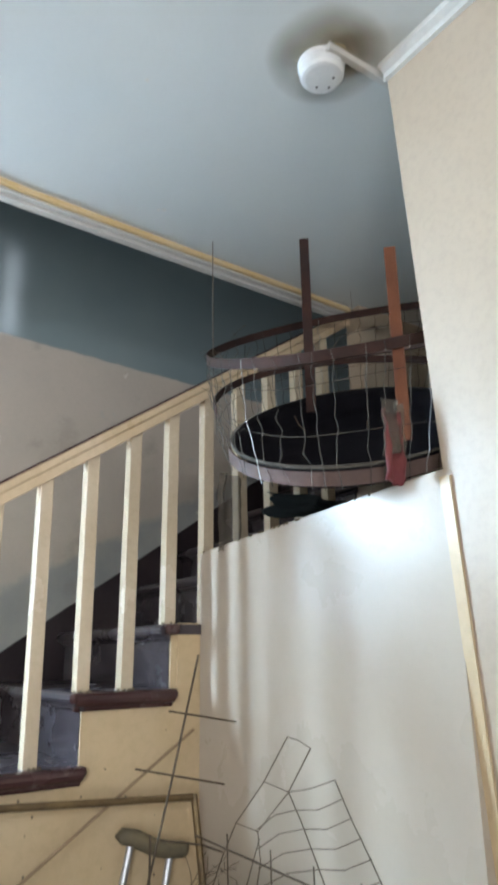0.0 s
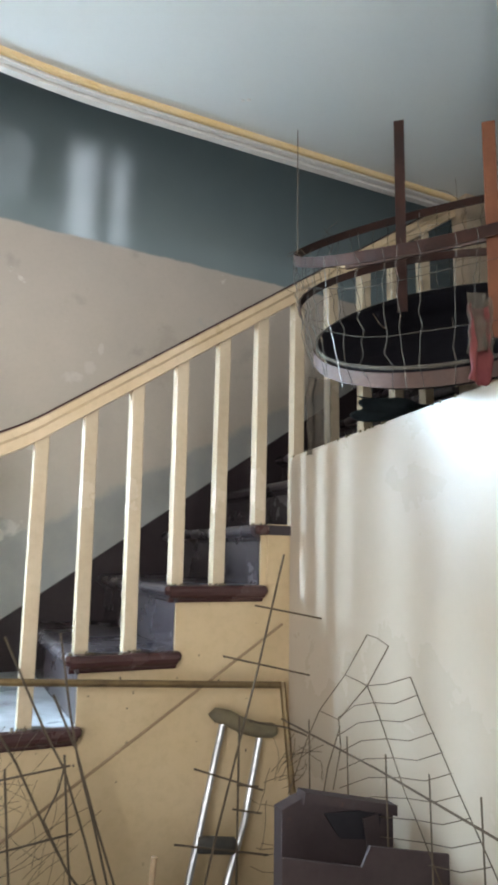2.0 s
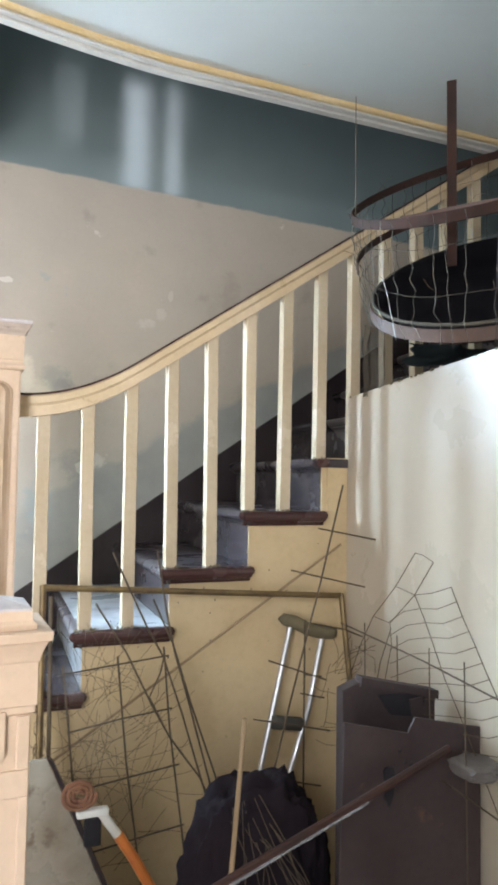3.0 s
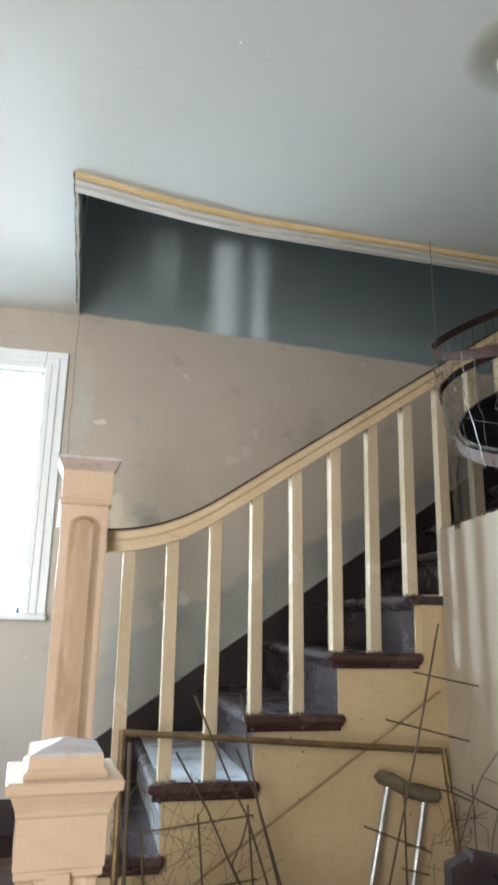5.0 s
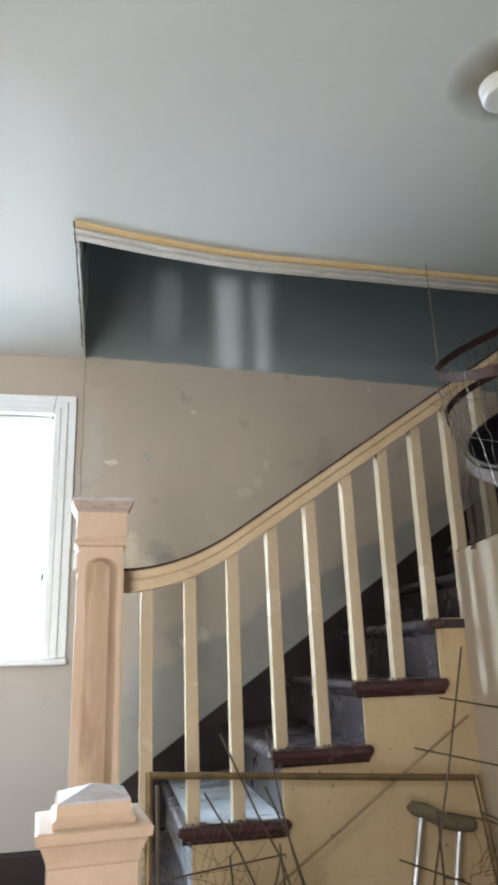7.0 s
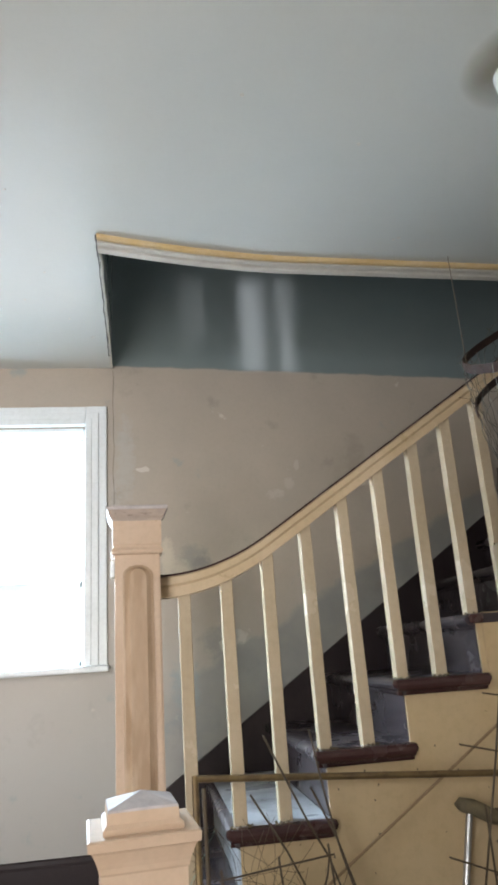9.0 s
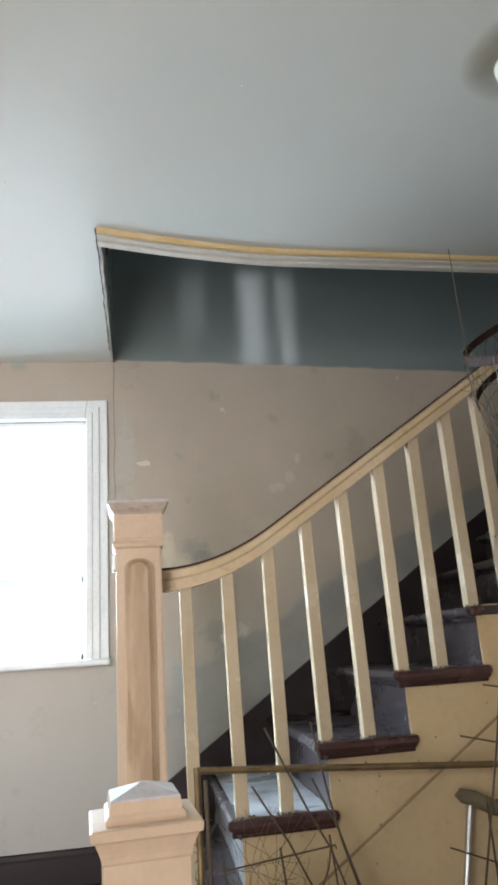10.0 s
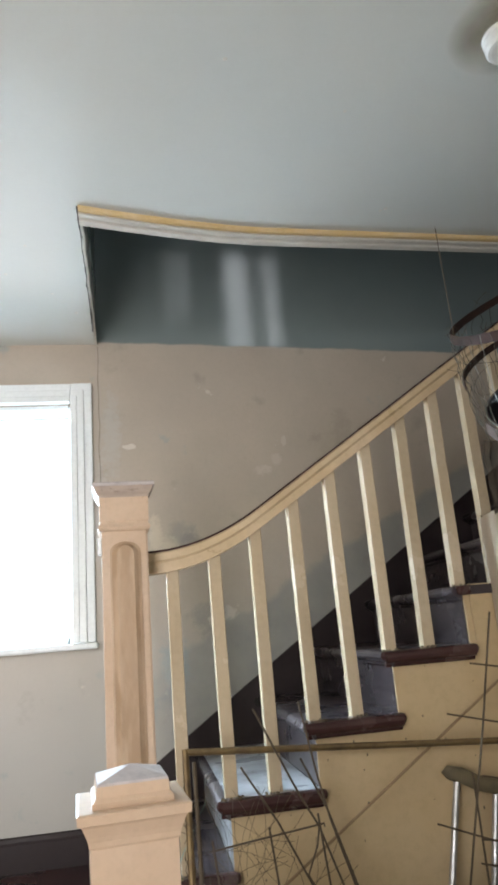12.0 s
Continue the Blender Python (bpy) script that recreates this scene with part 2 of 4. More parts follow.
M_TUB = surface("dusty_black_rubber", (0.006, 0.005, 0.007), (0.010, 0.009, 0.011), 0.8, spec=0.06, big=7, fine=60, bump=0.1)
M_BLACK = surface("black_plastic", (0.016, 0.015, 0.018), (0.026, 0.024, 0.028), 0.6, spec=0.2, big=7, fine=60, bump=0.1)
M_BAG = surface("black_bin_bag", (0.014, 0.010, 0.013), (0.020, 0.014, 0.017), 0.8, spec=0.07, big=10, fine=40, bump=0.4, bump_big=0.5)
M_ALU = surface("brushed_aluminium", (0.58, 0.58, 0.58), (0.44, 0.44, 0.44), 0.42, 0.85, big=12, fine=120, bump=0.05)
M_FOAM = surface("grimy_foam_pad", (0.17, 0.135, 0.075), (0.12, 0.10, 0.065), 0.9, big=20, fine=150, bump=0.4)
M_GRIP = surface("dark_foam_grip", (0.06, 0.055, 0.048), (0.09, 0.08, 0.065), 0.9, big=20, fine=150, bump=0.4)
M_CABINET = surface("brown_grey_sheet_metal", (0.042, 0.030, 0.031), (0.064, 0.047, 0.047), 0.6, spec=0.2, big=4, fine=50, bump=0.1,
                    spots=(0.10, 0.055, 0.04), spot_level=0.64, spot_scale=10)
M_CONCRETE = surface("grey_concrete", (0.11, 0.095, 0.09), (0.15, 0.135, 0.125), 0.9, big=12, fine=90, bump=0.6)
M_WOOD = surface("weathered_wood", (0.30, 0.20, 0.11), (0.22, 0.15, 0.085), 0.7, big=8, fine=60, bump=0.25, stretch=(1, 1, 0.25))
M_GREYWOOD = surface("grey_painted_board", (0.30, 0.275, 0.23), (0.18, 0.145, 0.105), 0.24, big=5, fine=60, bump=0.2,
                     spots=(0.11, 0.08, 0.055), spot_level=0.60, spot_scale=7)
M_ORANGE = surface("orange_plastic", (0.55, 0.17, 0.035), (0.45, 0.13, 0.03), 0.45, big=10, fine=80, bump=0.08)
M_ROPE = surface("brown_rope", (0.17, 0.075, 0.045), (0.23, 0.11, 0.06), 0.9, big=30, fine=150, bump=0.5)
M_WHITEPLASTIC = surface("white_plastic", (0.72, 0.72, 0.70), (0.66, 0.65, 0.62), 0.4, big=8, fine=80, bump=0.04)
M_RED = surface("faded_red_cloth", (0.13, 0.022, 0.024), (0.17, 0.045, 0.04), 0.9, big=14, fine=90, bump=0.4)
M_NET = surface("grey_dusty_netting", (0.11, 0.10, 0.085), (0.18, 0.16, 0.13), 0.9, spec=0.1, big=20, fine=120, bump=0.5)
M_NET.node_tree.nodes["Principled BSDF"].inputs["Alpha"].default_value = 0.6
M_SCRAP = surface("torn_tan_netting", (0.17, 0.14, 0.105), (0.10, 0.085, 0.07), 0.9, spec=0.1, big=24, fine=120, bump=0.5)
M_SCRAP.node_tree.nodes["Principled BSDF"].inputs["Alpha"].default_value = 0.4
M_BLUEGREEN = surface("dark_blue_green_cloth", (0.018, 0.028, 0.032), (0.03, 0.045, 0.05), 0.9, big=12, fine=90, bump=0.4)
M_FLOOR = surface("old_brown_floor", (0.27, 0.21, 0.15), (0.33, 0.27, 0.20), 0.5, big=3, fine=50, bump=0.12, stretch=(1, 0.25, 1))
M_PLASTER = surface("old_plaster", (0.55, 0.50, 0.43), (0.48, 0.44, 0.38), 0.7, big=2, fine=60, bump=0.15)


def glass_mat():
    m, nt, n, p = node_mat("window_glass")
    p.inputs["Base Color"].default_value = (1, 1, 1, 1)
    p.inputs["Transmission Weight"].default_value, p.inputs["Roughness"].default_value, p.inputs["IOR"].default_value = 1.0, 0.02, 1.1
    return m


def film_mat():
    m, nt, n, p = node_mat("clear_plastic_wrap")
    p.inputs["Base Color"].default_value = (0.75, 0.75, 0.78, 1)
    p.inputs["Roughness"].default_value, p.inputs["Alpha"].default_value = 0.25, 0.22
    return m


M_GLASS, M_FILM = glass_mat(), film_mat()

# ---- mesh helpers ----


def part(name, bm, material, parent=None, label="", smooth=False):
    me = bpy.data.meshes.new(name)
    bmesh.ops.recalc_face_normals(bm, faces=bm.faces[:])
    bm.to_mesh(me)
    bm.free()
    for mt in material if isinstance(material, (list, tuple)) else (material,):
        me.materials.append(mt)
    if smooth:
        for pg in me.polygons:
            pg.use_smooth = True
    ob = new(name, me)
    if parent is not None:
        ob.parent = parent
        ob.matrix_parent_inverse = parent.matrix_world.inverted()
    if label:
        ob["label"] = label
    return ob


def thing(name, at, label, category, group="", kind=""):
    ob = new(name)
    ob.empty_display_size = 0.05
    ob.matrix_world = Matrix.Translation(at)
    return tagged(ob, label, category, group, kind)


def box(bm, lo, hi, bevel=0.0, seg=2, m=None):
    r = bmesh.ops.create_cube(bm, size=1.0)
    vs = r["verts"]
    for v in vs:
        v.co = Vector([(lo[k] + hi[k]) / 2 + v.co[k] * (hi[k] - lo[k]) for k in range(3)])
        if m is not None:
            v.co = m @ v.co
    if bevel:
        es = list({e for v in vs for e in v.link_edges})
        bmesh.ops.bevel(bm, geom=es, offset=bevel, segments=seg, affect="EDGES", profile=0.5)
    return bm


def tube(bm, pts, r, n=6, taper=None):
    pts = [Vector(q) for q in pts]
    rings = []
    for i, q in enumerate(pts):
        d = (pts[min(i + 1, len(pts) - 1)] - pts[max(i - 1, 0)]).normalized()
        a = d.orthogonal().normalized() if i == 0 else (rings_a - d * rings_a.dot(d)).normalized()
        rings_a = a
        b = d.cross(a)
        rr = r if taper is None else r * taper(i / (len(pts) - 1))
        rings.append([bm.verts.new(q + rr * (math.cos(2 * math.pi * k / n) * a + math.sin(2 * math.pi * k / n) * b)) for k in range(n)])
    for r0, r1 in zip(rings, rings[1:]):
        for k in range(n):
            bm.faces.new((r0[k], r0[(k + 1) % n], r1[(k + 1) % n], r1[k]))
    bm.faces.new(rings[0][::-1])
    bm.faces.new(rings[-1])
    return bm


def sweep(bm, section, stations):
    """A closed section (list of (u, v)) carried along stations (origin, u axis, v axis)."""
    rings = [[bm.verts.new(o + u * a + v * b) for u, v in section] for o, a, b in stations]
    k = len(section)
    for r0, r1 in zip(rings, rings[1:]):
        for i in range(k):
            bm.faces.new((r0[i], r0[(i + 1) % k], r1[(i + 1) % k], r1[i]))
    bm.faces.new(rings[0][::-1])
    bm.faces.new(rings[-1])
    return bm


def prism(bm, outline, axis, lo, hi):
    """A flat outline of (a, b) pushed along an axis from lo to hi."""
    def place(a, b, c):
        return (c, a, b) if axis == "x" else (a, c, b) if axis == "y" else (a, b, c)
    f0 = [bm.verts.new(place(a, b, lo)) for a, b in outline]
    f1 = [bm.verts.new(place(a, b, hi)) for a, b in outline]
    k = len(outline)
    bm.faces.new(f0)
    bm.faces.new(f1[::-1])
    for i in range(k):
        bm.faces.new((f0[i], f0[(i + 1) % k], f1[(i + 1) % k], f1[i]))
    return bm


def lathe_square(bm, profile, cx, cy, top=None):
    """A square turning: (half width, z) from the bottom up."""
    rings = [[bm.verts.new((cx + sx * h, cy + sy * h, z)) for sx, sy in ((-1, -1), (1, -1), (1, 1), (-1, 1))] for h, z in profile]
    for r0, r1 in zip(rings, rings[1:]):
        for i in range(4):
            bm.faces.new((r0[i], r0[(i + 1) % 4], r1[(i + 1) % 4], r1[i]))
    bm.faces.new(rings[0][::-1])
    if top is None:
        bm.faces.new(rings[-1])
    else:
        apex = bm.verts.new((cx, cy, top))
        for i in range(4):
            bm.faces.new((rings[-1][i], rings[-1][(i + 1) % 4], apex))
    return bm


def lathe(bm, profile, centre, n=24, m=None):
    rings = []
    for r, z in profile:
        ring = []
        for k in range(n):
            a = 2 * math.pi * k / n
            v = Vector((r * math.cos(a), r * math.sin(a), z))
            ring.append(bm.verts.new((m @ v if m is not None else v) + Vector(centre)))
        rings.append(ring)
    for r0, r1 in zip(rings, rings[1:]):
        for k in range(n):
            bm.faces.new((r0[k], r0[(k + 1) % n], r1[(k + 1) % n], r1[k]))
    bm.faces.new(rings[0][::-1])
    bm.faces.new(rings[-1])
    return bm


def B():
    return bmesh.new()


def saw_tooth(bm, columns, axis, lo, hi):
    """A stepped board: side by side columns (from, to, height) standing on the floor, as one closed mesh."""
    def place(a, b, c):
        return bm.verts.new((c, a, b) if axis == "x" else (a, c, b))
    for c in (lo, hi):
        for a0, a1, h in columns:
            bm.faces.new([place(a0, 0, c), place(a1, 0, c), place(a1, h, c), place(a0, h, c)])
    z = 0.0
    for a0, a1, h in columns:
        bm.faces.new([place(a0, z, lo), place(a0, h, lo), place(a0, h, hi), place(a0, z, hi)])
        bm.faces.new([place(a0, h, lo), place(a1, h, lo), place(a1, h, hi), place(a0, h, hi)])
        z = h
    a = columns[-1][1]
    bm.faces.new([place(a, 0, lo), place(a, z, lo), place(a, z, hi), place(a, 0, hi)])
    bmesh.ops.remove_doubles(bm, verts=bm.verts[:], dist=1e-5)
    return bm


# ---- the fixed sizes of the place ----
CEIL = 2.90
WALL_Y = 0.95
RISE, GOING = 0.18, 0.2655
LAND = 0.735
NOSE_B = -0.30          # front of the nosing of the second tread
RIGHT = 0.632           # the right-hand wall and panel


def wall_x(z):
    """The right-hand wall leans a little out of true."""
    return RIGHT - 0.062 * (z - 1.9)


# ---- structure ----
def structure():
    # floor
    bm = B()
    box(bm, (-2.75, -3.55, -0.12), (2.3, 1.2, 0.0))
    tagged(part("floor", bm, M_FLOOR), "worn brown wooden hall floor", "floor", kind="structure")
    # back wall with the window opening
    wx0, wx1, wz0, wz1 = -1.56, -0.775, 1.53, 2.60
    bm = B()
    box(bm, (-2.75, WALL_Y, 0), (wx0, WALL_Y + 0.24, 5.7))
    box(bm, (wx1, WALL_Y, 0), (2.3, WALL_Y + 0.24, 5.7))
    box(bm, (wx0, WALL_Y, 0), (wx1, WALL_Y + 0.24, wz0))
    box(bm, (wx0, WALL_Y, wz1), (wx1, WALL_Y + 0.24, 5.7))
    tagged(part("wall_north", bm, M_WALL), "scuffed beige wall with glossy dark green paint above", "wall", kind="structure")
    # crack down the wall beside the window
    bm = B()
    pts = [(-0.652 + 0.006 * noise.noise((0, 0, z * 9)), WALL_Y - 0.0005, z) for z in np.linspace(2.05, 2.885, 26)]
    tube(bm, pts, 0.0012, 4)
    tagged(part("wall_crack", bm, M_STRING), "thin dark crack in the wall plaster", "crack", kind="structure")
    # left, front and right walls
    bm = B()
    box(bm, (-2.75, -3.55, 0), (-2.6, WALL_Y, CEIL))
    tagged(part("wall_west", bm, M_PLASTER), "plain plastered hall wall", "wall", kind="structure")
    bm = B()
    box(bm, (-2.6, -3.55, 0), (-2.5, -3.4, CEIL))
    box(bm, (-1.2, -3.55, 0), (2.3, -3.4, CEIL))
    box(bm, (-2.5, -3.55, 2.78), (-1.2, -3.4, CEIL))
    box(bm, (-2.5, -3.55, 0), (-1.2, -3.4, 0.25))
    tagged(part("wall_south", bm, M_PLASTER), "plain plastered wall with a wide opening to daylight", "wall", kind="structure")
    bm = B()
    prism(bm, [(wall_x(0), 0), (wall_x(0) + 0.16, 0), (wall_x(CEIL) + 0.16, CEIL), (wall_x(CEIL), CEIL)], "y", -3.4, -0.945)
    ob = tagged(part("wall_east", bm, M_CREAM_MATT), "cream painted hall wall, slightly out of true", "wall", kind="structure")
    # half-height panelled wall beside the stair, with its yellow edge
    bm = B()
    prism(bm, [(0.637, 0), (0.757, 0), (0.757, 1.885), (0.637, 1.885)], "y", -0.938, 0.035)
    es = [e for e in bm.edges if all(abs(v.co.z - 1.885) < 1e-4 for v in e.verts)]
    bmesh.ops.bevel(bm, geom=es, offset=0.006, segments=2, affect="EDGES")
    for v in bm.verts:
        u = (0.035 - v.co.y) / 0.973
        v.co.x += -0.008 + 0.020 * u
        if v.co.z > 1:
            v.co.z += -0.030 + 0.060 * u
    tagged(part("half_wall", bm, M_CREAM), "glossy cream half wall with a chipped top edge", "wall", kind="structure")
    bm = B()
    prism(bm, [(wall_x(0) - 0.006, 0), (wall_x(0) + 0.03, 0), (0.665, 1.89), (0.627, 1.89)], "y", -0.962, -0.936)
    tagged(part("corner_trim", bm, M_YELLOW), "yellow painted corner strip on the cream wall", "trim", kind="structure")
    # raised store room behind the half wall
    bm = B()
    box(bm, (0.757, -0.945, 1.70), (2.2, 0.03, 1.84))
    tagged(part("store_floor", bm, M_STRING), "dark floor of the raised store space", "floor", kind="structure")
    bm = B()
    box(bm, (2.2, -3.4, 0), (2.35, WALL_Y, 5.7))
    tagged(part("wall_store_end", bm, M_CREAM_MATT), "cream end wall of the store space", "wall", kind="structure")
    bm = B()
    box(bm, (0.8, -1.10, 1.84), (2.2, -0.96, CEIL))
    tagged(part("wall_store_side", bm, M_CREAM_MATT), "cream side wall of the store space", "wall", kind="structure")
    bm = B()
    box(bm, (1.33, -0.03, 1.84), (2.2, 0.05, CEIL))
    tagged(part("wall_store_back", bm, M_CREAM_MATT), "pale cream wall closing the stair enclosure", "wall", kind="structure")
    # ceiling with the stairwell opening, its edge bowed at the foot of the stair
    edge = [(x, edge_y(x)) for x in np.linspace(1.33, -0.65, 30)]
    outline = [(-2.75, -3.55), (2.3, -3.55), (2.3, -0.02)] + edge + [(-0.660, WALL_Y), (-2.75, WALL_Y)]
    bm = B()
    prism(bm, outline, "z", CEIL, CEIL + 0.26)
    bmesh.ops.triangulate(bm, faces=[f for f in bm.faces if len(f.verts) > 4])
    tagged(part("ceiling", bm, M_CEIL), "pale blue-grey gloss painted ceiling with damp marks", "ceiling", kind="structure")
    # trim along the opening: ochre bead and a greyed white board under it
    bm = B()
    sec = [(-0.004, 0.0), (-0.003, -0.010), (0.002, -0.015), (0.012, -0.016), (0.0163, 0.0)]
    st = [(Vector((x, edge_y(x), CEIL)), Vector((0, 1, 0)), Vector((0, 0, 1))) for x in np.linspace(-0.652, 1.32, 40)]
    sweep(bm, sec, st)
    tagged(part("trim_bead", bm, M_TRIMGOLD), "ochre painted bead along the stairwell edge", "trim", kind="structure")
    bm = B()
    sec = [(0.0165, 0.0), (0.0165, -0.020), (0.034, -0.022), (0.037, -0.016), (0.042, -0.016), (0.045, -0.026), (0.068, -0.028), (0.072, -0.006), (0.072, 0.06), (0.03, 0.06)]
    sweep(bm, sec, st)
    tagged(part("trim_board", bm, M_TRIMWHITE), "greyed white moulded board edging the stairwell", "trim", kind="structure")
    bm = B()
    pts = [(-0.645 - 0.010 * (y + 0.12) + 0.004 * noise.noise((y * 12, 0, 0)), y, CEIL - 0.003) for y in np.linspace(-0.14, 0.94, 40)]
    tube(bm, pts, 0.005, 5)
    tagged(part("trim_edge", bm, M_TRIMWHITE), "ragged plaster edge of the stairwell opening", "trim", kind="structure")
    bm = B()
    pts = [(-0.654 - 0.008 * (y + 0.12) + 0.005 * noise.noise((y * 15, 3, 0)), y, CEIL - 0.0065) for y in np.linspace(-0.14, 0.80, 60)]
    tube(bm, pts, 0.0046, 4, lambda u: 0.35 + 1.3 * abs(noise.noise((u * 23, 1, 0))) + (0.6 if u < 0.1 else 0))
    tagged(part("edge_crack", bm, M_STRING), "dark crack along the stairwell edge", "crack", kind="structure")
    # moulding where the right-hand wall meets the ceiling
    bm = B()
    xm = wall_x(CEIL)
    sec = [(0.0, 0.0), (-0.028, 0.0), (-0.026, -0.012), (-0.012, -0.022), (-0.008, -0.032), (0.002, -0.034)]
    sweep(bm, sec, [(Vector((xm, y, CEIL)), Vector((1, 0, 0)), Vector((0, 0, 1))) for y in (-3.4, -0.945)])
    sweep(bm, sec, [(Vector((x, -0.945, CEIL)), Vector((0, -1, 0)), Vector((0, 0, 1))) for x in (xm, xm + 0.3)])
    tagged(part("cornice", bm, M_TRIMWHITE), "cream moulding between wall and ceiling", "trim", kind="structure")
    bm = B()
    sweep(bm, [(0.0, 0.0), (0.0, -0.022), (0.016, -0.020), (0.02, 0.0)], [(Vector((x, -0.935, CEIL)), Vector((0, 1, 0)), Vector((0, 0, 1))) for x in (0.40, xm + 0.3)])
    tagged(part("ceiling_batten", bm, M_TRIMWHITE), "greyed cream batten across the ceiling at the wall's end", "trim", kind="structure")
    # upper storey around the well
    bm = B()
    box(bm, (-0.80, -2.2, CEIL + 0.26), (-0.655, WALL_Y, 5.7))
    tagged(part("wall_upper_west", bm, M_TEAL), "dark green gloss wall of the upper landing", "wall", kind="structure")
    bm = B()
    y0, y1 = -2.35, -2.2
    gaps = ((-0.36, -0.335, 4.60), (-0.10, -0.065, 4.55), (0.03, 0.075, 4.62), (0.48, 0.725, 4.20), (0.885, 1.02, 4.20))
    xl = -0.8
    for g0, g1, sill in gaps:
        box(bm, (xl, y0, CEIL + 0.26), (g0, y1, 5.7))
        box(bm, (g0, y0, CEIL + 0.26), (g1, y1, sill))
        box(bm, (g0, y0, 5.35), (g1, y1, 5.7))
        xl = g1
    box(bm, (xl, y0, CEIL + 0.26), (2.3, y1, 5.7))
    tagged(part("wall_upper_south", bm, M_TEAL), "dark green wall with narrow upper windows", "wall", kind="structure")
    bm = B()
    box(bm, (-0.8, -2.35, 5.7), (2.35, 1.2, 5.85))
    tagged(part("ceiling_upper", bm, M_CEIL), "pale ceiling of the upper storey", "ceiling", kind="structure")
    # skirting on the landing
    bm = B()
    sweep(bm, [(0, 0), (-0.02, 0), (-0.02, 0.095), (-0.014, 0.105), (-0.012, 0.118), (0, 0.122)],
          [(Vector((x, WALL_Y, LAND)), Vector((0, 1, 0)), Vector((0, 0, 1))) for x in (-2.6, -0.62)])
    tagged(part("baseboard", bm, M_STRING), "dark brown skirting board on the landing", "baseboard", kind="structure")


def edge_y(x):
    return -0.030 + 0.030 * x - 0.088 * max(0.0, -x / 0.645) ** 1.6


structure()


def window():
    w = thing("window_1", (-1.17, WALL_Y, 1.53), "bright white-painted sash window above the landing", "window", kind="structure")
    x0, x1, z0, z1 = -1.56, -0.777, 1.553, 2.605
    # stepped casing
    steps = ((0.095, 0.0, 0.022), (0.060, 0.022, 0.034), (0.030, 0.034, 0.040))
    for k, (wd, _, d) in enumerate(steps):
        g = 0.002 * (2 - k)
        bm = B()
        box(bm, (x1 + g, WALL_Y - d, z0), (x1 + wd, WALL_Y - 0.001, z1 + wd), 0.004)
        box(bm, (x0 - wd, WALL_Y - d, z0), (x0 - g, WALL_Y - 0.001, z1 + wd), 0.004)
        box(bm, (x0 + 0.001, WALL_Y - d + 0.0006, z1 + g), (x1 - 0.001 + g, WALL_Y - 0.001, z1 + wd - 0.001), 0.004)
        part("window_casing", bm, M_WHITE, w)
    bm = B()
    box(bm, (x0 - 0.11, WALL_Y - 0.062, z0 - 0.026), (x1 + 0.103, WALL_Y + 0.10, z0), 0.008, 3)
    part("window_sill", bm, M_WHITE, w)
    # sashes
    for nm, lo, hi, yy in (("upper_sash", 1.875, z1, 0.13), ("lower_sash", z0, 1.915, 0.09)):
        bm = B()
        for a, b in (((x0, lo), (x0 + 0.045, hi)), ((x1 - 0.034, lo), (x1, hi)), ((x0, lo), (x1, lo + 0.03)), ((x0, hi - 0.036), (x1, hi))):
            box(bm, (a[0] + 0.0005, WALL_Y + yy, a[1]), (b[0] - 0.0005, WALL_Y + yy + 0.035, b[1]), 0.004)
        sash = part(nm, bm, M_WHITE, w)
        bm = B()
        box(bm, (x0 + 0.04, WALL_Y + yy + 0.014, lo + 0.03), (x1 - 0.026, WALL_Y + yy + 0.018, hi - 0.03))
        pane = part("pane", bm, M_GLASS, sash)
        pane.visible_shadow = False
    bm = B()
    box(bm, (x1 - 0.012, WALL_Y + 0.02, z0), (x1, WALL_Y + 0.086, z1), 0.003)
    part("stop_bead", bm, M_WHITE, w)
    bm = B()
    box(bm, (x0, WALL_Y + 0.002, z1 - 0.022), (x1 - 0.0125, WALL_Y + 0.126, z1 - 0.004), 0.002)
    part("head_lining", bm, M_WHITE, w)


window()


# ---- stairs ----
def nose_x(n):
    """Front of the nosing of tread n (1 is the first above the landing)."""
    return NOSE_B + GOING * (n - 2)


def top_z(n):
    return LAND + RISE * n


def nosing_section():
    """Half-round nosing with a small cove below: (out, down)."""
    r = 0.0185
    pts = [(0.012, 0.0)]
    for k in range(7):
        a = math.pi / 2 - math.pi * k / 6
        pts.append((-r * math.cos(a), -r + r * math.sin(a)))
    pts += [(0.004, -2 * r), (0.003, -2 * r - 0.004), (0.008, -2 * r - 0.011), (0.014, -2 * r - 0.012)]
    return pts


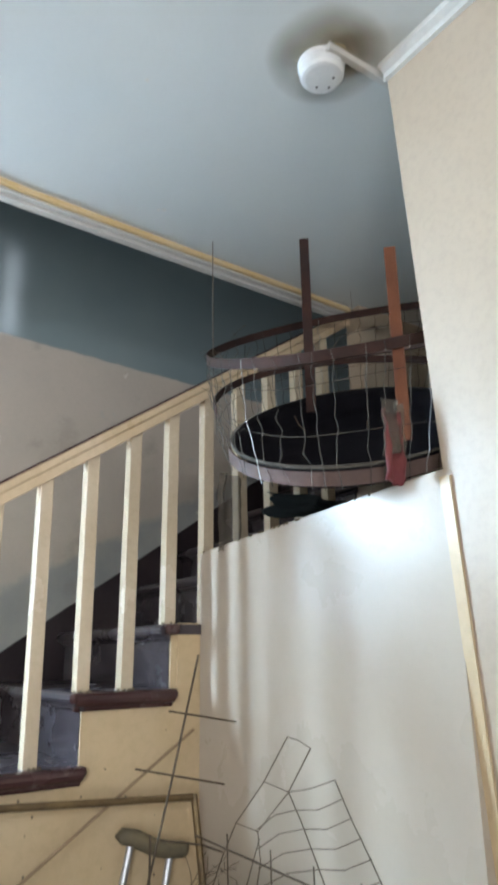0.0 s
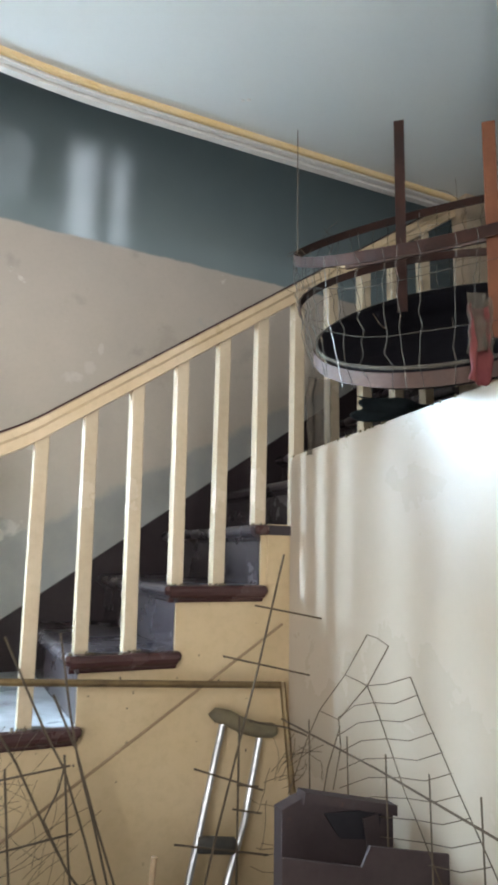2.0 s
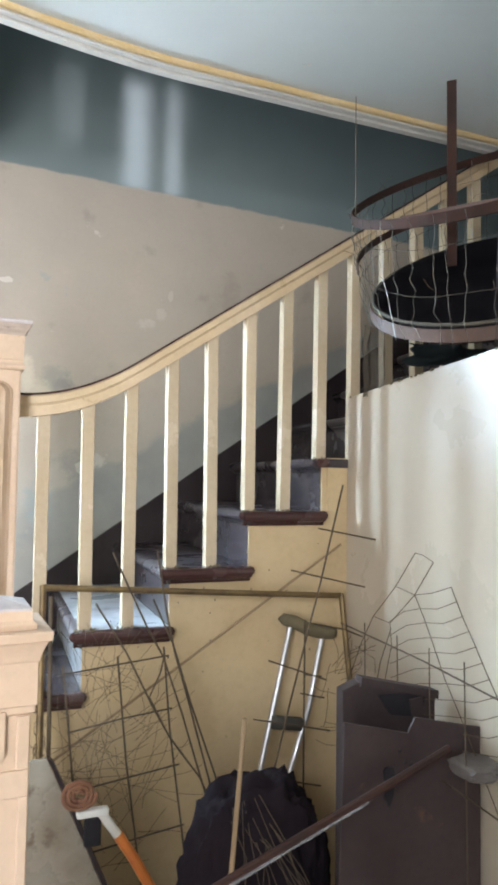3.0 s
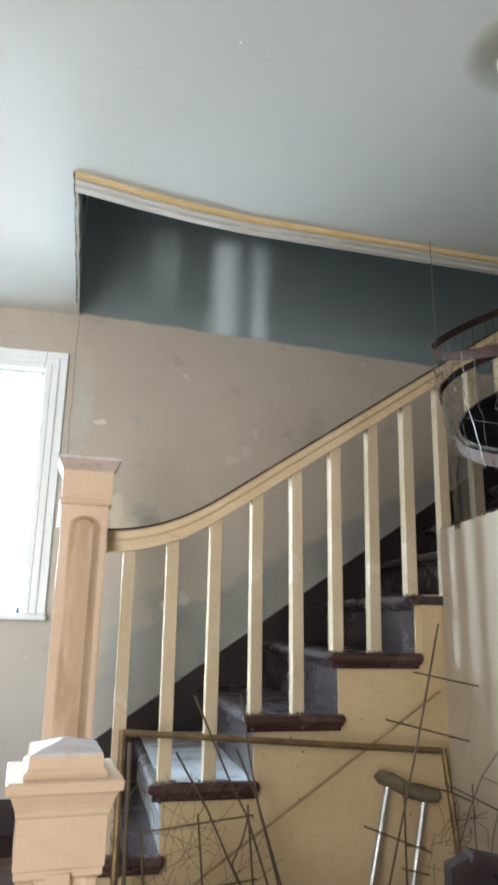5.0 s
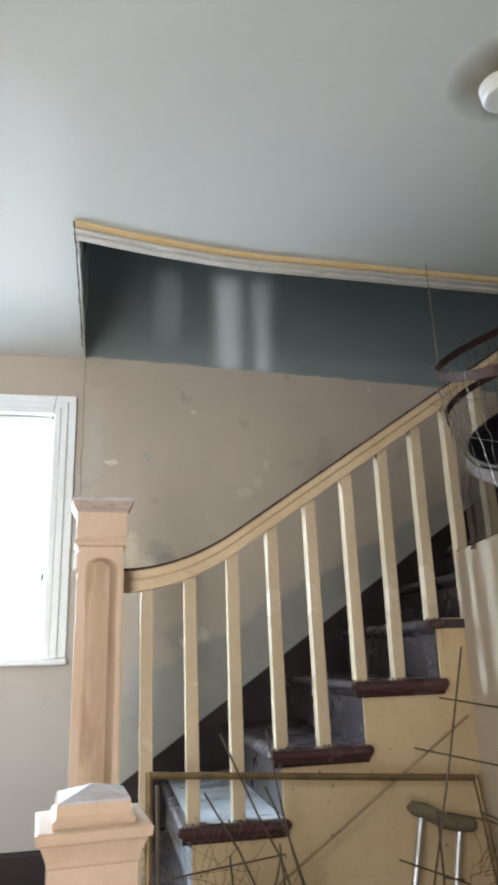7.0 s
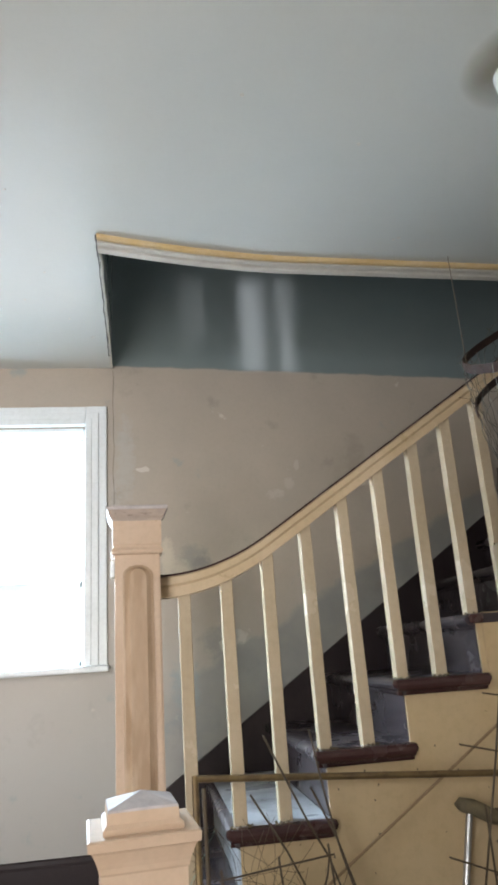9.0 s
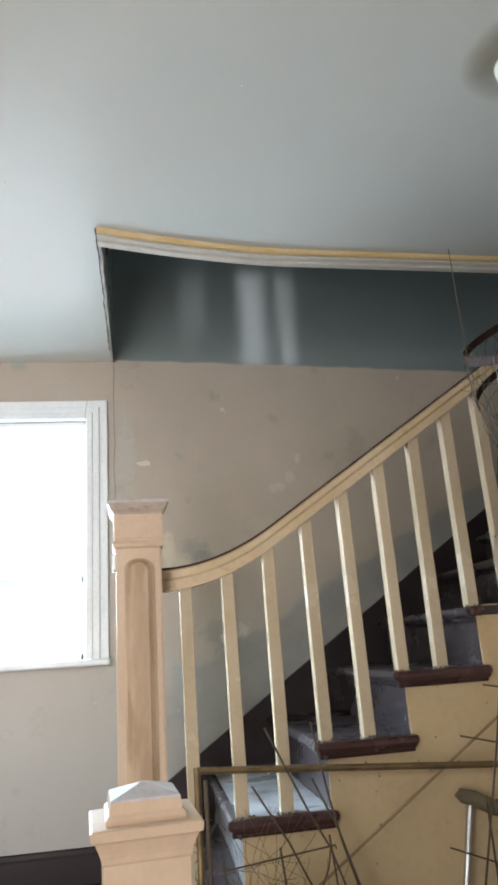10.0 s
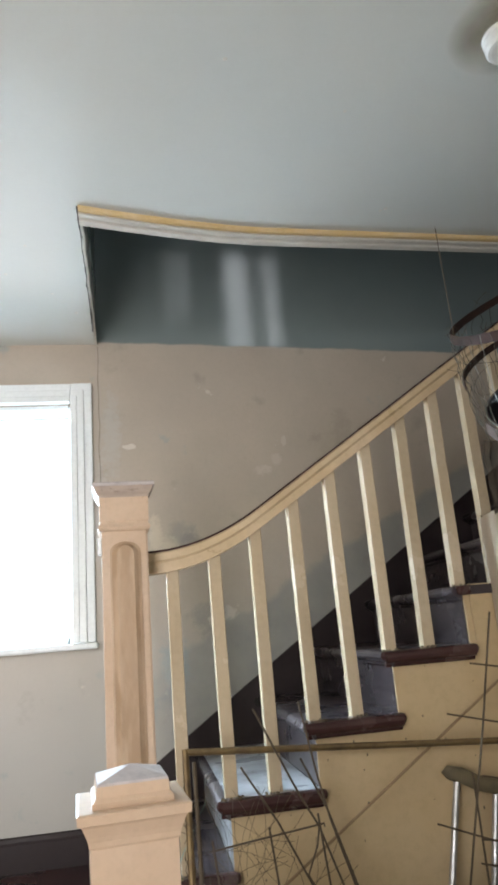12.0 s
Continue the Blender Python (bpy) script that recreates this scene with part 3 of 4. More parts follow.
def staircase():
    s = thing("staircase", (0, 0.5, 0), "painted staircase with dark varnished treads and yellow string", "staircase", kind="structure")
    last = 12
    for n in range(1, last + 1):
        x0, z = nose_x(n), top_z(n)
        x1 = nose_x(n + 1) + 0.03
        ret = n != 5 and n < 5
        bm = B()
        ylow = 0.028 if n < 6 else 0.052
        box(bm, (x0 + 0.0125, ylow, z - 0.03), (x1, WALL_Y - 0.021, z))
        # the second tread takes the paled varnish for the window's glare
        tread = part("tread", bm, M_GLARE if n == 2 else M_RISER, s, "tread paled by painted window glare" if n == 2 else "dull dusty tread")
        sec = nosing_section()
        bm = B()
        sweep(bm, sec, [(Vector((x0 + 0.014, y, z + 0.0006)), Vector((1, 0, 0)), Vector((0, 0, 1))) for y in (0.006 if ret else 0.03, WALL_Y - 0.021)])
        part("nosing", bm, M_RISER, tread, "dark dusty rounded nosing")
        if ret:
            bm = B()
            # return nosing along the open side, with a rounded end past the riser
            sweep(bm, sec, [(Vector((x, 0.0145, z)), Vector((0, 1, 0)), Vector((0, 0, 1))) for x in (x0 + 0.004, x1 + 0.004)])
            for f in (x0 + 0.004, x1 + 0.004):
                lathe(bm, [(0.002, -0.0285), (0.010, -0.026), (0.0145, -0.0145), (0.010, -0.003), (0.002, 0.0)], (f, 0.0145, z), 10)
            part("return_nosing", bm, M_TREAD, s)
        elif n == 5:
            bm = B()
            box(bm, (x0 + 0.004, 0.004, z - 0.03), (x0 + 0.05, 0.03, z), 0.009, 3)
            part("return_nosing", bm, M_TREAD, s, "broken stub of nosing")
        bm = B()
        box(bm, (x0 + 0.032, 0.040 if n < 6 else 0.052, z - RISE), (x0 + 0.05, WALL_Y - 0.021, z - 0.03))
        # its riser has the window light painted into its colour as well
        part("riser", bm, M_GLARE if n == 2 else M_RISER, s, "riser paled by painted window glare" if n == 2 else "")
    # open string: one saw-toothed yellow face
    bm = B()
    saw_tooth(bm, [(nose_x(n) + 0.032, min(nose_x(n + 1) + 0.032, 0.634), top_z(n) - 0.031) for n in range(1, 6)], "y", 0.034, 0.046)
    part("open_string", bm, M_YELLOW, s)
    # end block under the fifth tread and the strip beside the half wall
    bm = B()
    box(bm, (nose_x(5) + 0.052, 0.029, top_z(4) + 0.001), (0.624, 0.0345, top_z(5) + 0.003), 0.001)
    part("string_block", bm, M_YELLOW, s)
    # wall string
    zl = lambda x: 1.377 + 0.683 * (x - 0.007)
    prism_pts = [(-0.60, LAND), (-0.60, zl(-0.60)), (2.2, zl(2.2)), (2.2, zl(2.2) - 0.55), (0.1, LAND)]
    bm = B()
    prism(bm, prism_pts, "y", WALL_Y - 0.02, WALL_Y - 0.001)
    part("wall_string", bm, M_STRING, s)
    # soffit closes the space below the upper treads
    bm = B()
    prism(bm, [(0.76, 1.40), (2.2, 2.36), (2.2, 2.30), (0.76, 1.34)], "y", 0.05, WALL_Y - 0.021)
    part("soffit", bm, M_STRING, s)


staircase()


def lower_flight():
    s = thing("lower_staircase", (-1.2, -0.5, 0), "short dark varnished flight up to the landing", "staircase", kind="structure")
    bm = B()
    box(bm, (-2.6, 0.02, LAND - 0.03), (nose_x(1) + 0.05, WALL_Y, LAND))
    part("landing", bm, M_TREAD, s)
    for k in range(4):
        z, y = LAND - RISE * k, 0.0 - GOING * k
        bm = B()
        if k:
            box(bm, (-1.75, y + 0.012, z - 0.03), (-0.50, y + GOING + 0.05, z))
        sweep(bm, nosing_section(), [(Vector((x, y + 0.014, z + 0.0006)), Vector((0, 1, 0)), Vector((0, 0, 1))) for x in (-1.75, -0.50)])
        # tread edges below the landing get the same painted glare
        part("tread", bm, M_GLARE, s)
        bm = B()
        box(bm, (-1.75, y + 0.032, z - RISE), (-0.515, y + 0.05, z - 0.03))
        part("riser", bm, M_RISER, s)
    bm = B()
    saw_tooth(bm, [(0.032 - GOING * k, 0.032 - GOING * (k - 1) if k else 0.034, LAND - RISE * k - 0.031) for k in (3, 2, 1)], "x", -0.515, -0.50)
    part("open_string", bm, M_YELLOW, s)
    # the panel that closes the side of the landing
    bm = B()
    box(bm, (-0.515, 0.034, 0), (nose_x(1) + 0.031, 0.046, LAND - 0.031))
    part("landing_panel", bm, M_YELLOW, s)
    bm = B()
    box(bm, (-1.78, -0.80, 0), (-1.75, 0.02, LAND))
    box(bm, (-2.6, 0.0, 0), (-1.75, 0.02, LAND))
    part("side_panel", bm, M_YELLOW, s)


lower_flight()


def rail_top(x):
    line = 1.954 + 0.675 * (x + 0.076)
    if x >= -0.10:
        return line
    t = min(1.0, (-0.10 - x) / 0.36)
    # eased to level at the newel
    return 1.938 - 0.675 * 0.36 * (t - t * t / 2) - 0.012 * t


def banister():
    b = thing("banister", (0.2, 0.05, LAND), "cream-painted stair banister with square balusters and curved handrail", "banister")
    xs = list(np.linspace(-0.486, -0.10, 16)) + [0.2, 0.6, 1.0, 1.335]
    sec = [(-0.030, -0.006), (-0.030, -0.026), (-0.024, -0.034), (-0.024, -0.064), (0.024, -0.064), (0.024, -0.034), (0.030, -0.026), (0.030, -0.006),
           (0.022, 0.001), (0.010, 0.004), (-0.010, 0.004), (-0.022, 0.001)]
    st = []
    for x in xs:
        st.append((Vector((x, 0.052, rail_top(x) - 0.004)), Vector((0, 1, 0)), Vector((0, 0, 1))))
    bm = B()
    sweep(bm, sec, st)
    part("handrail", bm, M_RAIL, b)
    bm = B()
    cap = [(-0.027, -0.002), (-0.022, 0.004), (-0.010, 0.0065), (0.010, 0.0065), (0.022, 0.004), (0.027, -0.002)]
    sweep(bm, cap, [(o + Vector((0, 0, 0.0015)), u, v) for o, u, v in st])
    part("worn_top", bm, M_TREAD, b, "dark worn top of the handrail")
    rng = random.Random(4)
    for k in range(13):
        x = -0.397 + 0.1325 * k
        n = 1 + (k + 1) // 2
        zb, zt = top_z(n), rail_top(x) - 0.066
        if zt - zb < 0.2:
            continue
        h = 0.019
        bm = B()
        box(bm, (x - h, 0.040, zb - 0.002), (x + h, 0.078, zt + 0.03), 0.0025)
        dx = rng.uniform(-0.004, 0.004)
        for v in bm.verts:
            v.co.x += dx * (1 if v.co.z > zb + 0.3 else -1)
        part("baluster", bm, M_BALUSTER, b)


banister()


def tall_newel():
    cx, cy = -0.541, 0.0
    p = thing("newel_post", (cx, cy, LAND), "tall peach-cream newel post with arched panel and dusty cap", "newel post")
    h = 0.066
    bm = B()
    lathe_square(bm, [(h, LAND), (h, 1.856)], cx, cy)
    bmesh.ops.bevel(bm, geom=[e for e in bm.edges if abs(e.verts[0].co.z - e.verts[1].co.z) > 0.5], offset=0.004, segments=2, affect="EDGES")
    part("shaft", bm, M_NEWEL, p)
    # raised three-faced panel with an arched top on the front
    bm = B()
    w, top = 0.044, 1.820
    y = cy - h
    def outline(ww, t):
        pts = [(-ww, LAND + 0.12), (-ww, t - 0.03)]
        pts += [(-ww * math.cos(a), t - 0.03 + 0.03 * math.sin(a)) for a in np.linspace(0.3, math.pi - 0.3, 9)]
        return pts + [(ww, t - 0.03), (ww, LAND + 0.12)]
    o0, o1, o2 = outline(w, top), outline(w - 0.006, top - 0.006), outline(w - 0.020, top - 0.012)
    rings = [[bm.verts.new((cx + a, yy, zz)) for a, zz in o] for o, yy in ((o0, y + 0.002), (o0, y - 0.003), (o1, y - 0.005), (o1, y - 0.003), (o2, y - 0.013))]
    for r0, r1 in zip(rings, rings[1:]):
        for i in range(len(r0)):
            j = (i + 1) % len(r0)
            bm.faces.new((r0[i], r0[j], r1[j], r1[i]))
    bm.faces.new(rings[-1])
    part("arched_panel", bm, M_WORN, p, "hand-worn raised panel with an arched top")
    bm = B()
    lathe_square(bm, [(h, 1.850), (0.073, 1.854), (0.076, 1.862), (0.070, 1.872), (0.069, 1.878), (0.071, 1.881)], cx, cy)
    part("necking", bm, M_NEWEL, p)
    bm = B()
    lathe_square(bm, [(0.071, 1.881), (0.072, 1.953)], cx, cy)
    part("block", bm, M_NEWEL, p)
    bm = B()
    lathe_square(bm, [(0.072, 1.950), (0.074, 1.956), (0.080, 1.964), (0.086, 1.978), (0.087, 1.982)], cx, cy)
    part("cap_moulding", bm, M_GRIMY, p, "grimy cap moulding")
    bm = B()
    lathe_square(bm, [(0.090, 1.982), (0.091, 1.990), (0.088, 1.993)], cx, cy)
    part("cap", bm, M_DUST, p, "dusty grey cap board")
    bm = B()
    box(bm, (cx - h - 0.012, cy - 0.045, 1.79), (cx - h, cy + 0.01, 1.838), 0.003)
    part("side_block", bm, M_WHITE, p, "white painted block on the side")
    p.rotation_euler.z = radians(3)
    p.scale.z = 1.007


tall_newel()


def low_newel():
    cx, cy = -0.525, -1.062
    p = thing("newel_post", (cx, cy, 0), "short peach-cream newel post with stepped pyramid cap", "newel post")
    h = 0.048
    bm = B()
    lathe_square(bm, [(0.062, 0.0), (0.062, 0.25), (h, 0.265), (h, 1.235)], cx, cy)
    part("shaft", bm, M_NEWEL, p)
    bm = B()
    lathe_square(bm, [(h, 1.232), (h + 0.005, 1.236), (h + 0.005, 1.244), (0.055, 1.246), (0.055, 1.305)], cx, cy)
    part("block", bm, M_NEWEL, p)
    bm = B()
    lathe_square(bm, [(0.055, 1.303), (0.057, 1.306), (0.058, 1.312), (0.060, 1.318), (0.065, 1.330), (0.067, 1.333), (0.071, 1.334), (0.072, 1.345), (0.069, 1.347)], cx, cy)
    part("cap_moulding", bm, M_NEWEL, p)
    bm = B()
    lathe_square(bm, [(0.052, 1.347), (0.052, 1.354), (0.047, 1.359), (0.046, 1.372)], cx, cy)
    part("cap_step", bm, M_NEWEL, p)
    bm = B()
    lathe_square(bm, [(0.046, 1.372), (0.045, 1.375)], cx, cy, 1.389)
    part("cap_pyramid", bm, M_DUST, p, "dusty grey pyramid top")
    y = cy - h
    # applied tongue with a half-round end, its sunk border and the framed panel below
    bm = B()
    box(bm, (cx - 0.015, y - 0.008, 1.188), (cx + 0.015, y + 0.001, 1.2405), 0.0015)
    lathe(bm, [(0.015, -0.0075), (0.015, 0.001)], (cx, y, 1.188), 20, Euler((radians(-90), 0, 0)).to_matrix())
    part("tongue", bm, M_NEWEL, p)
    for sx in (-1, 1):
        bm = B()
        box(bm, (cx + sx * 0.0385 - 0.0085, y - 0.0045, 1.160), (cx + sx * 0.0385 + 0.0085, y + 0.001, 1.2315), 0.0015)
        part("stile", bm, M_NEWEL, p)
        bm = B()
        box(bm, (cx + sx * 0.0405 - 0.0065, y - 0.0045, 0.30), (cx + sx * 0.0405 + 0.0065, y + 0.001, 1.124), 0.0015)
        part("stile", bm, M_NEWEL, p)
    bm = B()
    box(bm, (cx - 0.047, y - 0.005, 1.124), (cx + 0.047, y + 0.001, 1.160), 0.0015)
    part("cross_rail", bm, M_NEWEL, p)
    p.rotation_euler.z = radians(5)


low_newel()


# ---- ceiling fitting ----
def smoke_detector():
    c = (0.427, -0.872, CEIL)
    s = thing("smoke_detector", c, "round white plastic smoke detector on the stained ceiling", "smoke detector")
    bm = B()
    lathe(bm, [(0.052, -0.018), (0.056, -0.014), (0.057, 0.0)], c, 36)
    part("base", bm, M_WHITEPLASTIC, s, smooth=False)
    bm = B()
    lathe(bm, [(0.040, -0.046), (0.048, -0.044), (0.053, -0.036), (0.054, -0.018)], c, 36)
    part("cover", bm, M_WHITEPLASTIC, s)
    for dx, dy in ((0.02, -0.018), (0.005, 0.026), (0.03, 0.01)):
        bm = B()
        lathe(bm, [(0.003, -0.0475), (0.0034, -0.0455)], (c[0] + dx, c[1] + dy, CEIL), 10)
        part("vent_hole", bm, M_GRIP, s)


smoke_detector()


def ceiling_stain():
    """The brown bloom on the ceiling paint round the detector."""
    m, nt, n, p = node_mat("brown_damp_stain")
    tc = n.new("ShaderNodeTexCoord")
    g = n.new("ShaderNodeTexGradient")
    g.gradient_type = "SPHERICAL"
    nz = n.new("ShaderNodeTexNoise")
    nz.inputs["Scale"].default_value = 5
    mp = n.new("ShaderNodeMapping")
    mp.inputs["Scale"].default_value = (6.5, 6.5, 6.5)
    nt.links.new(tc.outputs["Object"], mp.inputs[0])
    nt.links.new(mp.outputs[0], g.inputs[0])
    nt.links.new(tc.outputs["Object"], nz.inputs["Vector"])
    mul = n.new("ShaderNodeMath")
    mul.operation = "MULTIPLY"
    nt.links.new(g.outputs[1], mul.inputs[0])
    nt.links.new(nz.outputs[0], mul.inputs[1])
    r = n.new("ShaderNodeMapRange")
    r.inputs[1].default_value, r.inputs[2].default_value, r.inputs[3].default_value, r.inputs[4].default_value = 0.02, 0.45, 0.0, 0.55
    nt.links.new(mul.outputs[0], r.inputs[0])
    nt.links.new(r.outputs[0], p.inputs["Alpha"])
    p.inputs["Base Color"].default_value = (0.32, 0.25, 0.15, 1)
    p.inputs["Roughness"].default_value = 0.4
    bm = B()
    lathe(bm, [(0.16, 0.0), (0.16, 0.001)], (0, 0, 0), 32)
    ob = part("ceiling_stain", bm, m)
    ob.location = (0.425, -0.895, CEIL - 0.0042)
    tagged(ob, "brown smoky damp stain on the ceiling paint", "stain", kind="structure")


ceiling_stain()


def chips():
    """Small chips of flaking paint on the ceiling."""
    rng = random.Random(9)
    bm = B()
    for x, y in ((0.36, -0.15), (0.375, -0.16), (-0.25, -0.75), (-0.85, 0.1), (-0.95, 0.3), (-0.8, 0.45), (-1.0, -0.1), (0.1, -0.6), (-0.9, -0.35), (0.55, -1.2), (-0.72, 0.62)):
        lathe(bm, [(rng.uniform(0.003, 0.007), -0.002), (rng.uniform(0.004, 0.009), 0.0)], (x, y, CEIL), 6)
    tagged(part("paint_chips", bm, M_TRIMWHITE), "small flaking paint chips on the ceiling", "paint chips", kind="stuff")


chips()


# ---- wire cage with its hoops on the half wall ----
def ring_band(bm, c, R, z, height, thick, a0=0, a1=360, n=48, tilt=(0.0, 0.0)):
    angs = np.linspace(radians(a0), radians(a1), n)
    st = []
    for a in angs:
        d = Vector((math.cos(a), math.sin(a), 0))
        zz = z + tilt[0] * d.x * R + tilt[1] * d.y * R
        st.append((Vector((c[0] + d.x * R, c[1] + d.y * R, zz)), d, Vector((0, 0, 1))))
    sweep(bm, [(0, 0), (thick, 0), (thick, height), (0, height)], st)
    return bm


# centre, radius, height and lean of the two upper hoops and of the tub
HOOP_TOP = (0.914, -0.408, 0.450, 2.508, 0.500, 0.377)
HOOP_MID = (0.836, -0.501, 0.410, 2.260, 0.441, 0.488)
TUB = (0.814, -0.506, 0.349, 2.170, 0.480, 0.432)


def on_hoop(h, a, dz=0.0, dr=0.0):
    R = h[2] + dr
    return Vector((h[0] + R * math.cos(a), h[1] + R * math.sin(a), h[3] + R * (h[4] * math.cos(a) + h[5] * math.sin(a)) + dz))


def cage():
    g = thing("wire_cage", (TUB[0], TUB[1], 1.885), "round rusty hooped wire cage tipped over on the half wall", "cage")
    bm = B()
    ring_band(bm, HOOP_TOP, HOOP_TOP[2], HOOP_TOP[3], 0.030, 0.004, tilt=HOOP_TOP[4:])
    part("hoop", bm, M_RUST, g)
    # the middle hoop is sprung open on its lower side
    bm = B()
    ring_band(bm, HOOP_MID, HOOP_MID[2], HOOP_MID[3], 0.026, 0.004, -55, 158, tilt=HOOP_MID[4:])
    part("hoop", bm, M_RUST, g, "rusty hoop sprung open")
    bm = B()
    ring_band(bm, TUB, TUB[2] + 0.004, TUB[3] - 0.040, 0.034, 0.004, 150, 320, tilt=TUB[4:])
    part("hoop", bm, M_HOOPBROWN, g, "brown lowest hoop round the tub")
    # upright flat bars
    for x, y, z0, z1, m, w in ((0.754, -0.389, 2.22, 2.803, M_RUST, 0.0145), (0.700, -0.790, 2.02, 2.536, M_RUSTRED, 0.0145)):
        bm = B()
        d = Vector((-0.66, -0.75, 0))
        t = Vector((-d.y, d.x, 0)).normalized()
        sweep(bm, [(-w, -0.003), (w, -0.003), (w, 0.003), (-w, 0.003)], [(Vector((x, y, z)), t, d) for z in (z0, z1)])
        part("upright_bar", bm, m, g)
    # a lath across the hoops with a pale broken end
    a, b = Vector((0.590, -0.36, 2.340)), Vector((0.800, -0.79, 2.300))
    dirv = (b - a).normalized()
    side = dirv.cross(Vector((0, 0, 1))).normalized()
    up = side.cross(dirv)
    bm = B()
    sweep(bm, [(-0.005, -0.017), (0.005, -0.017), (0.005, 0.017), (-0.005, 0.017)], [(a, side, up), (a.lerp(b, 1.25), side, up)])
    part("lath", bm, M_HOOPBROWN, g, "brown flat lath across the hoops")
    bm = B()
    prism_pts = [(-0.004, -0.016), (0.004, -0.016), (0.004, 0.016), (-0.004, 0.016)]
    sweep(bm, prism_pts, [(a - dirv * 0.022, side, up * 0.25), (a + dirv * 0.001, side, up)])
    part("lath_tip", bm, M_RAIL, g, "pale splintered end of the lath")
    # netting wires between tub and top hoop, bent and uneven
    rng = random.Random(3)
    for k in range(52):
        an = 2 * math.pi * k / 52 + rng.uniform(-0.03, 0.03)
        ph = rng.uniform(0, 9)
        kink = rng.choice((0.008, 0.010, 0.020))
        low, top = on_hoop(TUB, an, -0.045, 0.012), on_hoop(HOOP_TOP, an, 0.03, 0.008)
        mid = low.lerp(top, 0.5) + Vector((math.cos(an), math.sin(an), 0)) * 0.012
        pts = []
        for i in range(13):
            u = i / 6
            q = low.lerp(mid, u) if u <= 1 else mid.lerp(top, u - 1)
            pts.append(q + Vector((noise.noise((ph, u * 5, 0)), noise.noise((ph, u * 5, 7)), 0)) * kink)
        bm = B()
        tube(bm, pts, 0.0010, 4)
        part("upright_wire", bm, M_GALV if k % 9 == 0 else M_NET, g)
    for h, dz, dr in ((TUB, 0.085, 0.022), (HOOP_TOP, -0.06, 0.0)):
        bm = B()
        pts = [on_hoop(h, a, dz + 0.009 * noise.noise((math.cos(a) * 2, math.sin(a) * 2, h[3])), dr) for a in np.linspace(0, 2 * math.pi, 49)]
        tube(bm, pts, 0.0009, 4)
        part("ring_wire", bm, M_NET, g)
    # springy loose ends round the upper hoops
    for k in range(46):
        h = HOOP_TOP if k % 3 else HOOP_MID
        q = on_hoop(h, radians(100 + 7.0 * k + rng.uniform(-4, 4)), 0.028)
        d = Vector((rng.uniform(-1, 1), rng.uniform(-1, 1), rng.uniform(-0.2, 1.0))) * rng.uniform(0.02, 0.085)
        bm = B()
        tube(bm, [q, q + d * 0.5 + Vector((0, 0, rng.uniform(-0.01, 0.02))), q + d], 0.0007, 4)
        part("loose_wire", bm, M_WIRE, g)


cage()


def tub():
    t = thing("plastic_tub", (TUB[0], TUB[1], TUB[3]), "shallow black plastic tub resting inside the wire cage", "tub")
    R, z = TUB[2], TUB[3]
    bm = B()
    # open dish, its dark inside turned to the hall
    lathe(bm, [(0.02, z - 0.075), (R - 0.075, z - 0.075), (R - 0.035, z - 0.060), (R - 0.012, z - 0.015), (R, z), (R - 0.004, z + 0.004), (R - 0.016, z - 0.012),
               (R - 0.042, z - 0.052), (R - 0.080, z - 0.066), (0.02, z - 0.066)], (TUB[0], TUB[1], 0), 48)
    for v in bm.verts:
        v.co.z += TUB[4] * (v.co.x - TUB[0]) + TUB[5] * (v.co.y - TUB[1])
    part("bowl", bm, M_TUB, t, smooth=True)
    bm = B()
    ring_band(bm, TUB, R - 0.003, z - 0.003, 0.009, 0.006, tilt=TUB[4:])
    part("rim", bm, M_NET, t, "dusty grey rim")


tub()


def cloth(name, centre, size, mat, label, seed, category="cloth", res=14, sag=0.5):
    """A crumpled hanging piece of cloth with thickness."""
    bm = B()
    bmesh.ops.create_grid(bm, x_segments=res, y_segments=res, size=0.5)
    for v in bm.verts:
        u, w = v.co.x, v.co.y
        q = noise.noise_vector((u * 4 + seed, w * 4, seed)) * 0.16
        v.co = Vector((centre[0] + (u + q.x) * size[0], centre[1] + (q.y * 2 + 0.3 * math.sin(u * 9 + seed)) * size[1], centre[2] + (w + q.z * 0.5) * size[2]))
    ext = bmesh.ops.extrude_face_region(bm, geom=bm.faces[:])
    for v in [e for e in ext["geom"] if isinstance(e, bmesh.types.BMVert)]:
        v.co.y += 0.004
    return tagged(part(name, bm, mat, smooth=True), label, category)


cloth("red_cloth", (0.578, -0.866, 1.965), (0.055, 0.03, 0.16), M_RED, "faded red cloth hanging on the wire cage", 2.0)
cloth("netting_scrap", (0.572, -0.880, 2.005), (0.06, 0.03, 0.12), M_SCRAP, "dusty tan netting bunched on the cage", 5.0, "netting")
cloth("netting_scrap", (0.665, -0.08, 1.965), (0.08, 0.05, 0.24), M_SCRAP, "torn grey netting hanging at the cage's foot", 8.0, "netting")
cloth("blue_green_cloth", (0.86, -0.24, 1.975), (0.30, 0.08, 0.07), M_BLUEGREEN, "dark blue-green cloth heap on the half wall", 11.0)


WIRE_TOP, WIRE_LOW = (0.45, -0.334, 2.716), (0.452, -0.333, 2.350)


def upright_wire():
    bm = B()
    tube(bm, [WIRE_TOP, tuple(0.5 * (a + b) for a, b in zip(WIRE_TOP, WIRE_LOW)), WIRE_LOW, (0.50, -0.345, 2.320), (0.585, -0.360, 2.325)], 0.0014, 5)
    tagged(part("upright_wire", bm, M_WIRE), "thin dark wire standing up from the cage hoop", "wire")


upright_wire()


